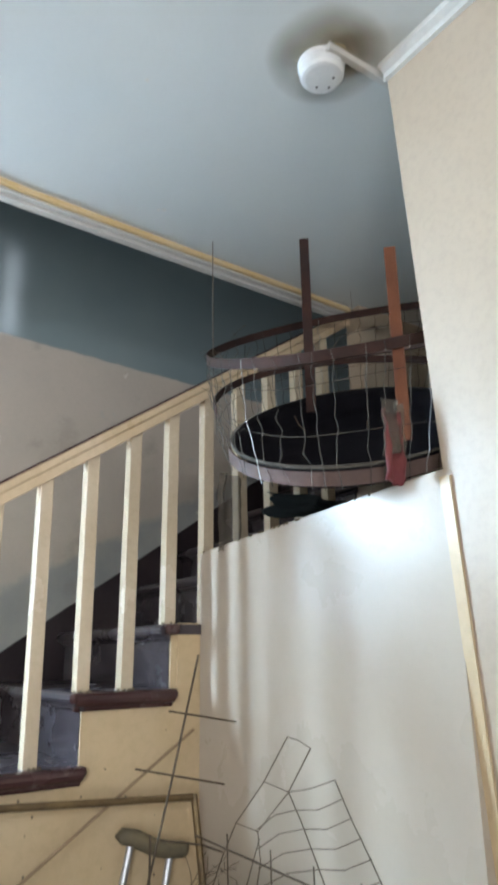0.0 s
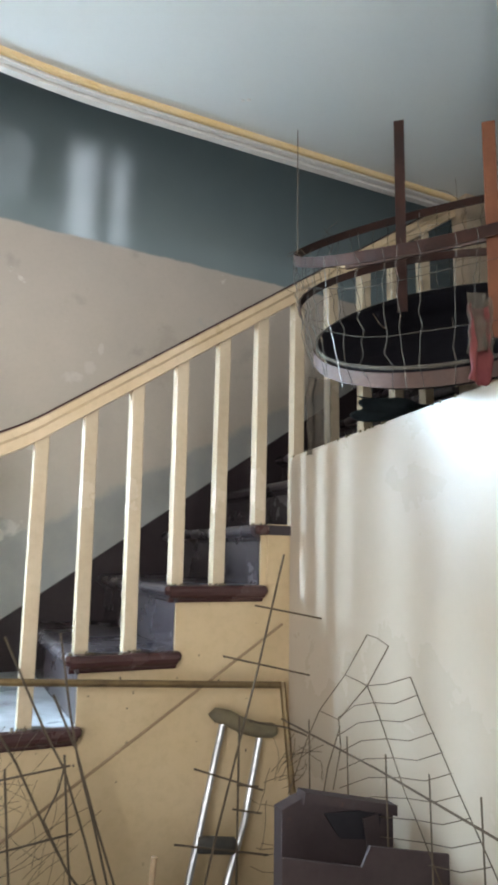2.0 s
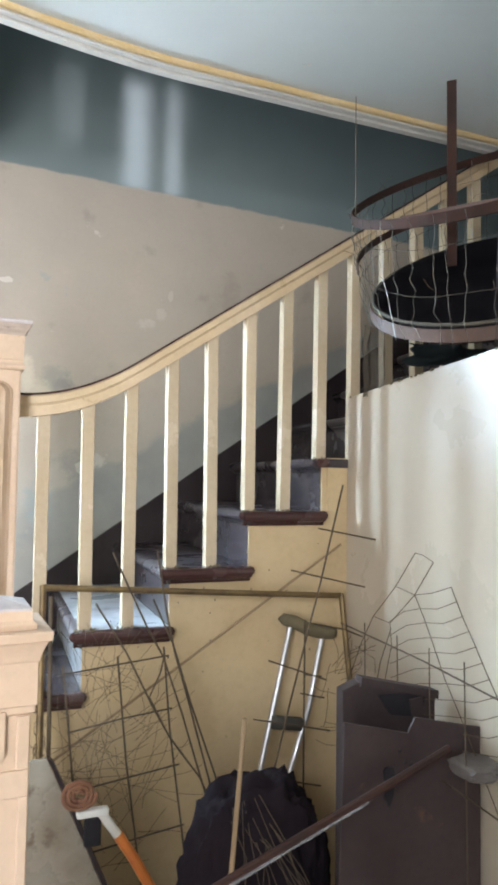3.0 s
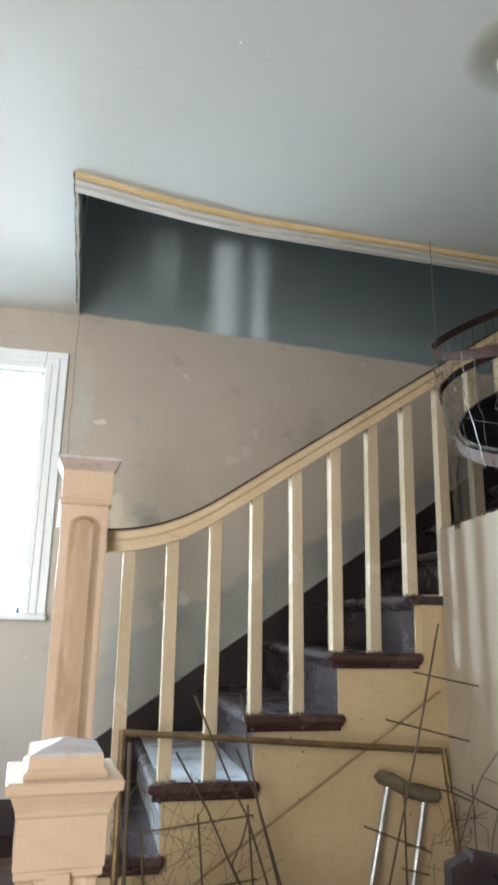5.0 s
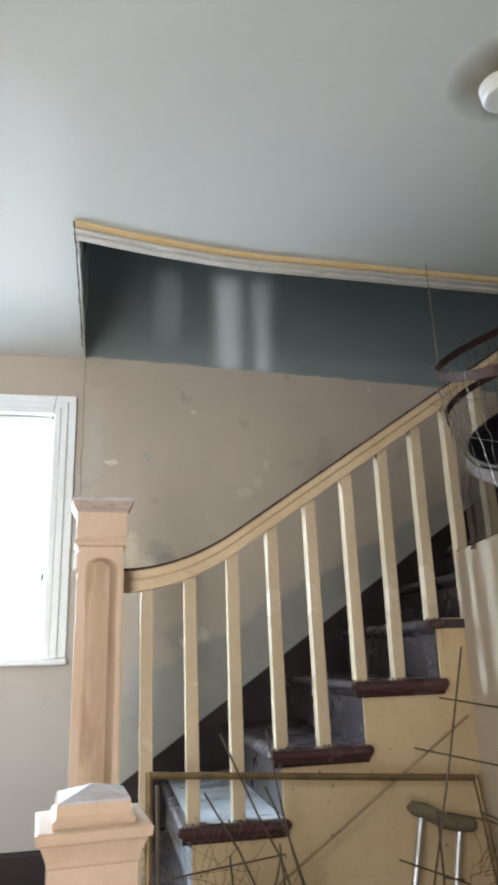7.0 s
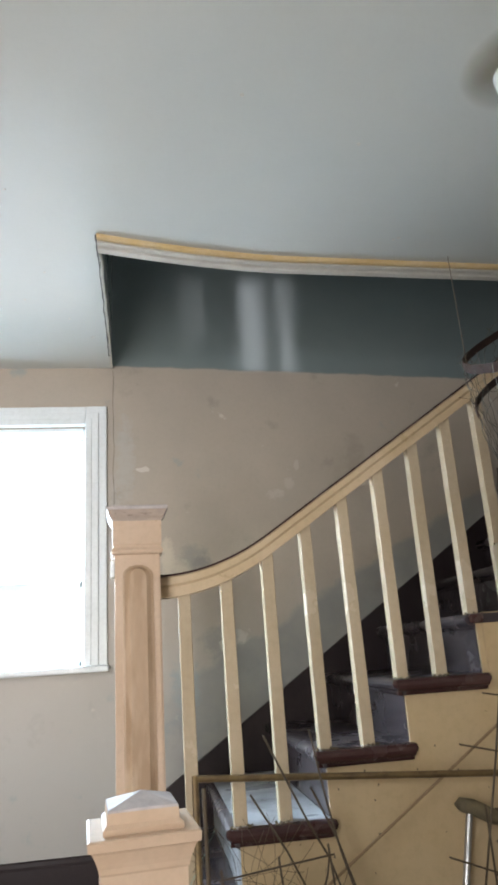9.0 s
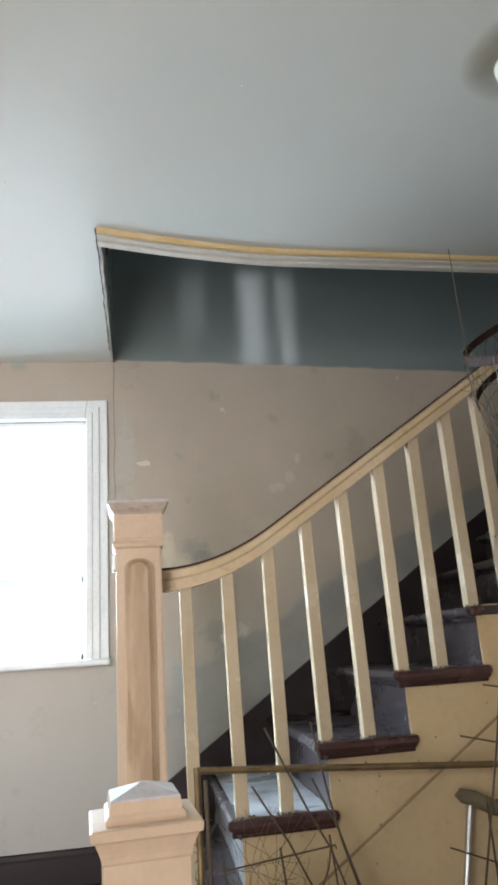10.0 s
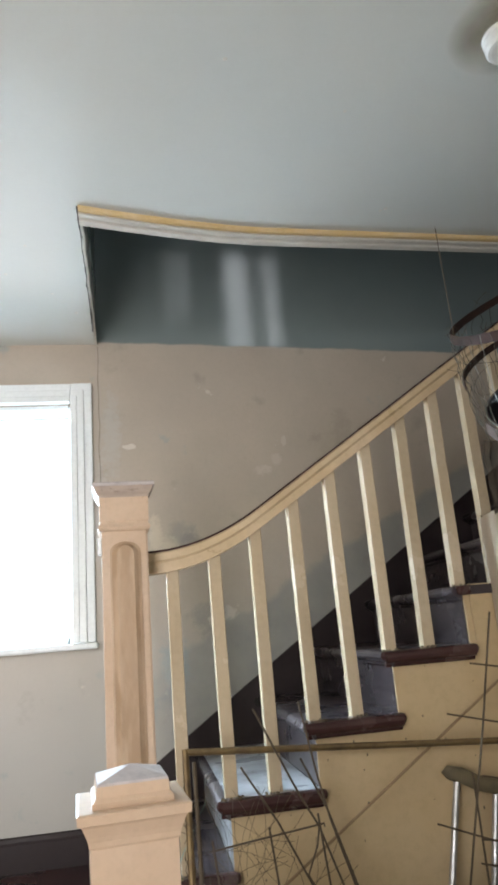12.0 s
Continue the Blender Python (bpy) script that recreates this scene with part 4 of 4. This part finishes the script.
# ---- clutter in front of the stair ----
def tube_frame():
    f = thing("tube_frame", (0.09, -0.2, 0), "tarnished brass-coloured tube frame leaning on the stair", "frame")
    a, b = Vector((-0.392, -0.045, 1.240)), Vector((0.566, -0.045, 1.176))
    la, lb = Vector((-0.40, -0.30, 0.0)), Vector((0.58, -0.30, 0.0))
    bm = B()
    tube(bm, [a, b], 0.0095, 8)
    part("top_tube", bm, M_BRASS, f)
    for p, q in ((a, la), (b, lb)):
        bm = B()
        tube(bm, [p + Vector((0, 0, 0.008)), q], 0.0095, 8)
        part("leg", bm, M_BRASS, f)
    bm = B()
    tube(bm, [a.lerp(la, 0.02) + Vector((0.022, 0, 0)), la + Vector((0.03, 0, 0))], 0.006, 6)
    part("inner_leg", bm, M_WIRE, f)
    bm = B()
    tube(bm, [a.lerp(la, 0.75), b.lerp(lb, 0.75)], 0.008, 8)
    part("cross_tube", bm, M_BRASS, f)


tube_frame()


def crutch():
    cr = thing("crutch", (0.25, -0.30, 0), "aluminium underarm crutch with grimy foam pad leaning on the stair", "crutch")
    tl, tr = Vector((0.399, -0.010, 1.085)), Vector((0.515, -0.010, 1.045))
    foot = Vector((0.272, -0.30, 0.0))
    bl, br = Vector((0.252, -0.10, 0.62)), Vector((0.345, -0.10, 0.60))
    bm = B()
    tube(bm, [tl, tl.lerp(bl, 0.5), bl, foot + Vector((-0.012, 0, 0.30))], 0.0095, 10)
    part("left_tube", bm, M_ALU, cr)
    bm = B()
    tube(bm, [tr, tr.lerp(br, 0.5) + Vector((0.016, 0, 0)), br, foot + Vector((0.014, 0, 0.30))], 0.0095, 10)
    part("right_tube", bm, M_ALU, cr)
    bm = B()
    tube(bm, [foot + Vector((0, 0, 0.36)), foot + Vector((0, 0, 0.03))], 0.011, 10)
    part("lower_leg", bm, M_ALU, cr)
    bm = B()
    lathe(bm, [(0.022, 0.0), (0.020, 0.03), (0.014, 0.05)], foot, 14)
    part("rubber_foot", bm, M_BLACK, cr)
    bm = B()
    pts = [(0.364, -0.012, 1.094), (0.374, -0.012, 1.102), (0.41, -0.012, 1.092), (0.46, -0.012, 1.066), (0.51, -0.012, 1.051), (0.55, -0.012, 1.047), (0.562, -0.012, 1.045)]
    tube(bm, pts, 0.021, 12, lambda u: 0.75 + 0.5 * math.sin(math.pi * min(1, max(0, u))) ** 0.5 * 0.6)
    part("underarm_pad", bm, M_FOAM, cr, smooth=True)
    bm = B()
    g0, g1 = tl.lerp(bl, 0.62), tr.lerp(br, 0.60)
    tube(bm, [g0, g0.lerp(g1, 0.3), g0.lerp(g1, 0.7), g1], 0.021, 12)
    part("hand_grip", bm, M_GRIP, cr, smooth=True)
    for p in (tl.lerp(bl, 0.9), tr.lerp(br, 0.9)):
        bm = B()
        lathe(bm, [(0.004, -0.014), (0.004, 0.014)], p, 8, Euler((radians(90), 0, 0)).to_matrix())
        part("bolt", bm, M_ALU, cr)


crutch()


def rod(name, pts, r, mat, label, category="rod", n=6):
    bm = B()
    tube(bm, pts, r, n)
    return tagged(part(name, bm, mat), label, category)


rod("thin_stick", [(0.572, -0.03, 1.345), (0.2, -0.045, 1.108), (-0.27, -0.065, 0.812), (-0.47, -0.08, 0.685), (-0.47, -0.40, 0.0)][:4], 0.0042, M_WOOD,
    "long thin brown stick leaning across the stair side", "stick")


def wire_grid(name, at, label, uprights, crosses, r_up, r_cross, mat):
    g = thing(name, at, label, "wire mesh")
    for pts in uprights:
        bm = B()
        tube(bm, pts, r_up, 5)
        part("upright_wire", bm, mat, g)
    for pts in crosses:
        bm = B()
        tube(bm, pts, r_cross, 5)
        part("cross_wire", bm, mat, g)
    return g


# mesh leaning in the corner by the crutch
Y1 = -0.20
wire_grid("wire_mesh", (0.4, Y1, 0), "brown wire mesh offcut leaning in the corner by the crutch",
          [[(0.488, Y1, 1.547), (0.414, Y1, 1.25), (0.309, Y1, 0.868), (0.19, Y1, 0.4), (0.10, Y1, 0.0)],
           [(0.40, -0.12, 1.12), (0.395, -0.13, 0.75), (0.39, -0.15, 0.0)]],
          [[(0.403, Y1, 1.413), (0.605, Y1, 1.375)], [(0.315, Y1, 1.288), (0.567, Y1, 1.228)], [(0.39, Y1, 1.125), (0.50, Y1, 1.10), (0.56, Y1, 1.075)],
           [(0.245, Y1, 1.025), (0.434, Y1, 0.954)], [(0.20, Y1, 0.86), (0.45, Y1, 0.80)], [(0.36, Y1, 0.975), (0.42, Y1, 0.965)], [(0.35, Y1, 0.92), (0.43, Y1, 0.90)],
           [(0.2, Y1, 0.70), (0.42, Y1, 0.64)]], 0.0032, 0.0026, M_WIRE)

# bent fence mesh leaning on the half wall
X2 = 0.575
F = lambda y, z: (X2 + 0.04 * (z - 1.3), y, z)
up2 = [[F(-0.46, 1.361), F(-0.368, 1.255), F(-0.25, 1.147), F(-0.19, 1.06), F(-0.10, 0.90)],
       [F(-0.546, 1.345), F(-0.465, 1.246), F(-0.345, 1.145), F(-0.358, 1.083), F(-0.33, 0.98)],
       [F(-0.465, 1.246), F(-0.512, 1.192), F(-0.56, 1.128), F(-0.614, 1.054), F(-0.679, 0.983), F(-0.90, 0.72)],
       [F(-0.626, 1.291), F(-0.676, 1.223), F(-0.723, 1.169), F(-0.774, 1.106), F(-0.834, 1.039), F(-1.04, 0.80)],
       [F(-0.352, 1.131), F(-0.30, 1.02), F(-0.27, 0.90), F(-0.25, 0.70)]]
cr2 = [[F(-0.46, 1.361), F(-0.50, 1.358), F(-0.546, 1.345)], [F(-0.368, 1.255), F(-0.465, 1.246)], [F(-0.25, 1.147), F(-0.345, 1.145)],
       [F(-0.465, 1.246), F(-0.54, 1.262), F(-0.626, 1.291)]]
for k in range(1, 12):
    u = k / 8
    a = (-0.465 - 0.214 * u, 1.246 - 0.263 * u)
    b = (-0.626 - 0.208 * u, 1.291 - 0.252 * u)
    left = (a[0] + 0.13 + 0.022 * k, a[1] - 0.06 - 0.006 * k)
    cr2.append([F(*b), F((a[0] + b[0]) / 2, (a[1] + b[1]) / 2 - 0.010), F(*a), F((a[0] + left[0]) / 2, (a[1] + left[1]) / 2 + 0.012), F(*left)])
wire_grid("fence_mesh", (X2, -0.5, 0), "bent thin fence wire mesh leaning on the cream half wall", up2, cr2, 0.0014, 0.0011, M_WIRE)

# stiff rod mesh standing before the half wall
X3 = 0.50
wire_grid("rod_mesh", (X3, -0.6, 0), "stiff rusty rod mesh standing before the half wall",
          [[(X3, y, 1.10 + 0.045), (X3 + 0.004, y - 0.01, 0.5), (X3, y, 0.0)] for y in (-0.318, -0.491, -0.637, -0.774, -0.909)],
          [[(X3, -0.17, 1.115), (X3, -0.6, 1.108), (X3, -1.06, 1.085)], [(X3, -0.25, 0.85), (X3, -1.05, 0.84)]], 0.0018, 0.0024, M_WIRE)

# tangle of rods and mesh before the lowest treads
Y4 = -0.15
def stand(*pts):
    """Points (x, z) on the leaning mesh's plane."""
    return [(x, Y4 - 0.12 * max(0.0, 0.9 - z), z) for x, z in pts]


rods4 = [stand((-0.212, 1.346), (-0.163, 1.243), (-0.104, 1.121), (-0.061, 1.046), (-0.004, 0.885), (0.049, 0.706), (0.16, 0.35), (0.26, 0.0)),
         stand((-0.256, 1.206), (-0.168, 1.066), (-0.093, 0.916), (-0.04, 0.821), (0.049, 0.701), (0.20, 0.35), (0.32, 0.0)),
         stand((-0.094, 1.211), (-0.034, 1.083), (0.025, 0.903), (0.094, 0.703), (0.19, 0.35), (0.27, 0.0)),
         stand((-0.086, 1.353), (-0.053, 1.168), (-0.027, 1.055), (0.014, 0.922), (0.10, 0.60)),
         stand((-0.341, 1.042), (-0.32, 0.861), (-0.309, 0.744), (-0.26, 0.40), (-0.22, 0.0)),
         stand((-0.192, 1.057), (-0.164, 0.772), (-0.129, 0.504), (-0.06, 0.0)),
         stand((-0.06, 1.074), (-0.04, 0.849), (-0.01, 0.599), (0.06, 0.0))]
cross4 = [stand((-0.345, 1.018), (-0.195, 1.034), (-0.045, 1.049)), stand((-0.325, 0.862), (-0.18, 0.884), (-0.032, 0.899)),
          stand((-0.30, 0.711), (-0.15, 0.730), (-0.012, 0.746)), stand((-0.26, 0.553), (-0.12, 0.572), (0.0, 0.586)), stand((-0.22, 0.40), (0.03, 0.43)),
          stand((-0.058, 1.05), (-0.069, 0.999), (-0.099, 0.935), (-0.05, 0.84))]
wire_grid("rod_tangle", (-0.15, Y4, 0), "tangle of brown wire rods and mesh before the lowest treads", rods4, cross4, 0.0030, 0.0026, M_WIRE)


def loose_wires():
    rng = random.Random(12)
    bm = B()
    for k in range(90):
        x, z = rng.uniform(-0.36, -0.10), rng.uniform(0.45, 1.02)
        pts, a = [], rng.choice((1.57, 1.9, 1.2, 0.6, 2.6, 0.1)) + rng.uniform(-0.3, 0.3)
        y = Y4 + rng.uniform(-0.05, 0.04)
        for i in range(9):
            pts.append((x, y, z))
            a += rng.uniform(-0.22, 0.22)
            x += 0.026 * math.cos(a)
            z += 0.026 * math.sin(a)
        tube(bm, pts, 0.0007, 4)
    # strands fanning over the bin bag
    for k in range(16):
        x, z = rng.uniform(0.02, 0.10), rng.uniform(0.72, 0.80)
        ex, ez = x + rng.uniform(-0.04, 0.16), rng.uniform(0.45, 0.62)
        tube(bm, [(x, -0.52, z), ((x + ex) / 2 + rng.uniform(-0.02, 0.02), -0.60, (z + ez) / 2 + 0.02), (ex, -0.62, ez)], 0.0010, 4)
    # springy roll of netting round the frame's leg
    for k in range(34):
        t0 = rng.uniform(0, 0.55)
        c = Vector((-0.392, -0.045, 1.240)).lerp(Vector((-0.40, -0.30, 0.0)), t0)
        pts = [c + Vector((0.016 * math.cos(a), 0.016 * math.sin(a), -0.012 * a)) for a in np.linspace(rng.uniform(0, 6), rng.uniform(7, 10), 9)]
        tube(bm, pts, 0.0010, 4)
    # sprung strands in the corner behind the crutch
    for k in range(26):
        x, z, y = rng.uniform(0.40, 0.60), rng.uniform(0.72, 1.12), rng.uniform(-0.18, -0.06)
        a = rng.uniform(-0.6, 1.2)
        pts = [(x, y, z)]
        for i in range(6):
            a += rng.uniform(-0.35, 0.35)
            x, z = x + 0.020 * math.cos(a), z + 0.020 * math.sin(a)
            pts.append((min(x, 0.625), y, z))
        tube(bm, pts, 0.0009, 4)
    tagged(part("loose_wire_tangle", bm, M_WIRE), "springy tangle of fine loose wire", "wire", kind="stuff")


loose_wires()


# cabinet extents x, x, y, y, top; slot centre; bag centre, height, half width
CAB = (0.322, 0.600, -0.52, -0.485, 1.035)
SLOT = (0.351, 0.888)
BAG = (0.11, 0.82, 0.205)


def cabinet():
    c = thing("metal_cabinet", (0.48, -0.38, 0), "dark brown-grey sheet metal cabinet with a torn top", "cabinet")
    x0, x1, y0, y1, z1 = CAB
    bm = B()
    prism(bm, [(x0, 0), (x1, 0), (x1, z1 - 0.045), (x0 + 0.05, z1 + 0.006), (x0, z1 - 0.012)], "y", y0, y1)
    part("body", bm, M_CABINET, c)
    # dented top flange, open at the front corner
    bm = B()
    prism(bm, [(x0 + 0.045, z1 - 0.004), (x0 + 0.05, z1 + 0.020), (x0 + 0.10, z1 + 0.008), (x1 + 0.004, z1 - 0.034), (x1 + 0.004, z1 - 0.056), (x0 + 0.10, z1 - 0.012)], "y", y0 - 0.012, y0 + 0.024)
    part("top_flange", bm, M_CABINET, c)
    bm = B()
    prism(bm, [(x0 + 0.10, z1 - 0.03), (x1 - 0.03, z1 - 0.04), (x1 - 0.045, z1 - 0.10), (x0 + 0.14, z1 - 0.085), (x0 + 0.12, z1 - 0.06)], "y", y0 - 0.004, y0 + 0.002)
    part("torn_hole", bm, M_BLACK, c)
    bm = B()
    prism(bm, [(x1 - 0.085, z1 - 0.05), (x1 - 0.045, z1 - 0.045), (x1 - 0.040, z1 - 0.115), (x1 - 0.070, z1 - 0.125)], "y", y0 - 0.010, y0 - 0.005)
    part("bent_flap", bm, M_CABINET, c)


def metal_sheet():
    c = thing("metal_sheet", (0.48, -0.69, 0), "dull brown-grey metal sheet with a key-shaped slot, standing before the cabinet", "metal sheet")
    y0 = -0.69
    bm = B()
    prism(bm, [(0.236, 1.008), (0.405, 0.966), (0.425, 1.000), (0.612, 0.958), (0.612, 0.0), (0.20, 0.0), (0.228, 0.716)], "y", y0, y0 + 0.006)
    part("face", bm, M_CABINET, c)
    bm = B()
    sx, sz = SLOT
    prism(bm, [(sx - 0.014, sz), (sx - 0.006, sz + 0.008), (sx + 0.012, sz + 0.006), (sx + 0.016, sz - 0.008), (sx + 0.013, sz - 0.06), (sx + 0.002, sz - 0.085), (sx - 0.010, sz - 0.06)], "y", y0 - 0.0035, y0 + 0.001)
    part("slot", bm, M_BLACK, c, "dark key-shaped slot")
    for dx, dz in ((0.045, 0.012), (0.06, 0.006), (0.03, 0.04)):
        bm = B()
        lathe(bm, [(0.004, -0.001), (0.004, 0.001)], (sx + dx, y0 - 0.002, sz + dz), 10, Euler((radians(90), 0, 0)).to_matrix())
        part("bolt_hole", bm, M_BLACK, c)


cabinet()
metal_sheet()


def rubble(name, centre, size, seed, mat, label):
    bm = B()
    bmesh.ops.create_icosphere(bm, subdivisions=3, radius=1.0)
    for v in bm.verts:
        d = v.co.copy()
        m = max(abs(d.x), abs(d.y), abs(d.z))
        d = d.lerp(d / m, 0.75)
        d += noise.noise_vector(d * 2.5 + Vector((seed, 0, 0))) * 0.13
        v.co = Vector([centre[k] + d[k] * size[k] for k in range(3)])
    return tagged(part(name, bm, mat), label, "concrete block")


rubble("concrete_block", (0.545, -0.76, 0.895), (0.05, 0.05, 0.018), 4.0, M_CONCRETE, "broken grey concrete lump by the half wall")


def bin_bag():
    bm = B()
    bmesh.ops.create_icosphere(bm, subdivisions=5, radius=1.0)
    for v in bm.verts:
        d = v.co.copy()
        fold = 0.16 * abs(noise.noise(d * 2.6)) + 0.09 * abs(noise.noise(d * 7.0)) + 0.04 * noise.noise(d * 17.0)
        r = 1.0 - fold
        q = [math.copysign(abs(a) ** 0.72, a) * r for a in d]
        v.co = Vector((BAG[0] + q[0] * BAG[2], -0.46 + q[1] * 0.12, BAG[1] * 0.5 + q[2] * BAG[1] * 0.52))
        v.co.z = max(v.co.z, 0.002)
    tagged(part("bin_bag", bm, M_BAG, smooth=True), "full crumpled black plastic bin bag on the floor", "bin bag")


bin_bag()

rod("wooden_stick", [(0.019, -0.62, 1.017), (-0.022, -0.63, 0.55), (-0.06, -0.66, 0.0)], 0.006, M_WOOD, "plain wooden stick standing before the bin bag", "stick", 8)


def wrapped_rail():
    r = thing("wrapped_rail", (-0.32, -0.8, 0.0), "reddish metal rail in torn clear plastic wrap", "rail")
    a, b = Vector((-0.30, -0.80, 0.692)), Vector((0.44, -0.80, 0.967))
    bm = B()
    tube(bm, [a, b], 0.009, 8)
    part("rail", bm, M_RUST, r)
    bm = B()
    pts = [a.lerp(b, u) + Vector((0, 0, -0.006)) for u in np.linspace(0.0, 0.72, 16)]
    tube(bm, pts, 0.011, 9, lambda u: 0.7 + 0.5 * abs(noise.noise((u * 9, 0, 0))))
    part("plastic_wrap", bm, M_FILM, r, "torn clear plastic wrap")
    bm = B()
    tube(bm, [a, (-0.32, -0.80, 0.0)], 0.009, 8)
    part("support_leg", bm, M_RUST, r)


wrapped_rail()


def board():
    b = thing("leaning_board", (-0.25, -0.35, 0), "scuffed grey-beige board leaning beside the newel", "board")
    bm = B()
    prism(bm, [(-0.505, 0.868), (-0.392, 0.880), (-0.010, 0.0), (-0.40, 0.0)], "y", -0.362, -0.350)
    part("face", bm, M_GREYWOOD, b)
    bm = B()
    prism(bm, [(-0.392, 0.886), (-0.376, 0.872), (0.006, 0.0), (-0.010, 0.0)], "y", -0.368, -0.346)
    part("edge_strip", bm, M_STRING, b, "dark edge strip")


board()

rod("orange_stick", [(-0.475, -0.42, 0.66), (-0.44, -0.43, 0.35), (-0.40, -0.45, 0.0)], 0.011, M_ORANGE, "orange stick standing beside the newel", "stick", 8)


def broom():
    b = thing("broom", (-0.25, -0.42, 0), "white-headed broom with an orange handle and black grip", "broom")
    bm = B()
    tube(bm, [(-0.222, -0.39, 0.69), (-0.185, -0.395, 0.635), (-0.13, -0.41, 0.54), (0.06, -0.45, 0.02)], 0.013, 10)
    part("handle", bm, M_ORANGE, b)
    bm = B()
    box(bm, (-0.322, -0.40, 0.742), (-0.245, -0.375, 0.760), 0.005, 2)
    part("head", bm, M_WHITEPLASTIC, b)
    bm = B()
    tube(bm, [(-0.268, -0.388, 0.752), (-0.245, -0.39, 0.722), (-0.218, -0.392, 0.684)], 0.011, 10)
    part("neck", bm, M_WHITEPLASTIC, b)
    bm = B()
    box(bm, (-0.303, -0.395, 0.672), (-0.262, -0.380, 0.741), 0.004, 2)
    part("black_grip", bm, M_BLACK, b)


broom()


def rope_coil():
    bm = B()
    for r in (0.009, 0.020, 0.031):
        pts = [(-0.318 + (r + 0.0017 * a) * math.cos(a), -0.395 + 0.003 * math.sin(3 * a), 0.800 + (r + 0.0017 * a) * math.sin(a) * 0.9) for a in np.linspace(0, 2 * math.pi, 25)]
        tube(bm, pts, 0.0052, 6)
    tagged(part("rope_coil", bm, M_ROPE), "small coil of reddish brown rope hung on the mesh", "rope")


rope_coil()


def debris():
    """Crumbs of dirt and dust balls on the tread edges at the feet of the balusters."""
    rng = random.Random(21)
    bm = B()
    for k in range(13):
        x = -0.397 + 0.1325 * k
        n = 1 + (k + 1) // 2
        for j in range(7):
            c = (x + rng.uniform(-0.035, 0.04), rng.uniform(0.006, 0.045), top_z(n) + 0.001)
            r = rng.uniform(0.002, 0.0055)
            lathe(bm, [(r * 0.9, -0.001), (r, r * 0.4), (r * 0.5, r * rng.uniform(0.8, 1.2))], c, 6)
    tagged(part("dirt_crumbs", bm, M_FOAM), "brown crumbs of dirt on the tread edges", "dirt", kind="stuff")


debris()


def green_thread():
    rng = random.Random(31)
    bm = B()
    pts, x, z = [], -0.335, 1.115
    for k in range(14):
        pts.append((x + rng.uniform(-0.004, 0.004), -0.02, z + rng.uniform(-0.003, 0.003)))
        x -= 0.0065
        z -= 0.0115
    tube(bm, pts, 0.0011, 4)
    tagged(part("green_thread", bm, surface("pale_green_nylon", (0.20, 0.36, 0.31), (0.25, 0.40, 0.35), 0.5)), "loose pale green thread on the lowest tread", "thread")


green_thread()


def stain_specks():
    """Chips and nail marks in the yellow string and the half wall's top edge."""
    rng = random.Random(41)
    bm = B()
    for k in range(26):
        x = rng.uniform(-0.2, 0.62)
        z = rng.uniform(0.85, 1.0 + 0.62 * (x + 0.3))
        if any(nose_x(n) + 0.032 < x < nose_x(n + 1) + 0.032 and z > top_z(n) - 0.05 for n in range(1, 6)):
            continue
        r = rng.uniform(0.0008, 0.0024)
        box(bm, (x - r, 0.0325, z - r * rng.uniform(1, 3)), (x + r, 0.0345, z + r))
    tagged(part("paint_specks", bm, M_GRIP), "small dark chips in the yellow paint", "paint chips", kind="stuff")
    bm = B()
    for k in range(16):
        y = rng.uniform(-0.93, 0.02)
        u = (0.035 - y) / 0.973
        r = rng.uniform(0.0008, 0.0028)
        box(bm, (0.628 + 0.020 * u - 0.0003, y - r, 1.851 + 0.060 * u - r * 0.8), (0.632 + 0.02 * u, y + r * rng.uniform(0.3, 1.5), 1.856 + 0.060 * u))
    tagged(part("edge_chips", bm, M_FOAM), "chipped dark flecks along the half wall's top edge", "paint chips", kind="stuff")


stain_specks()
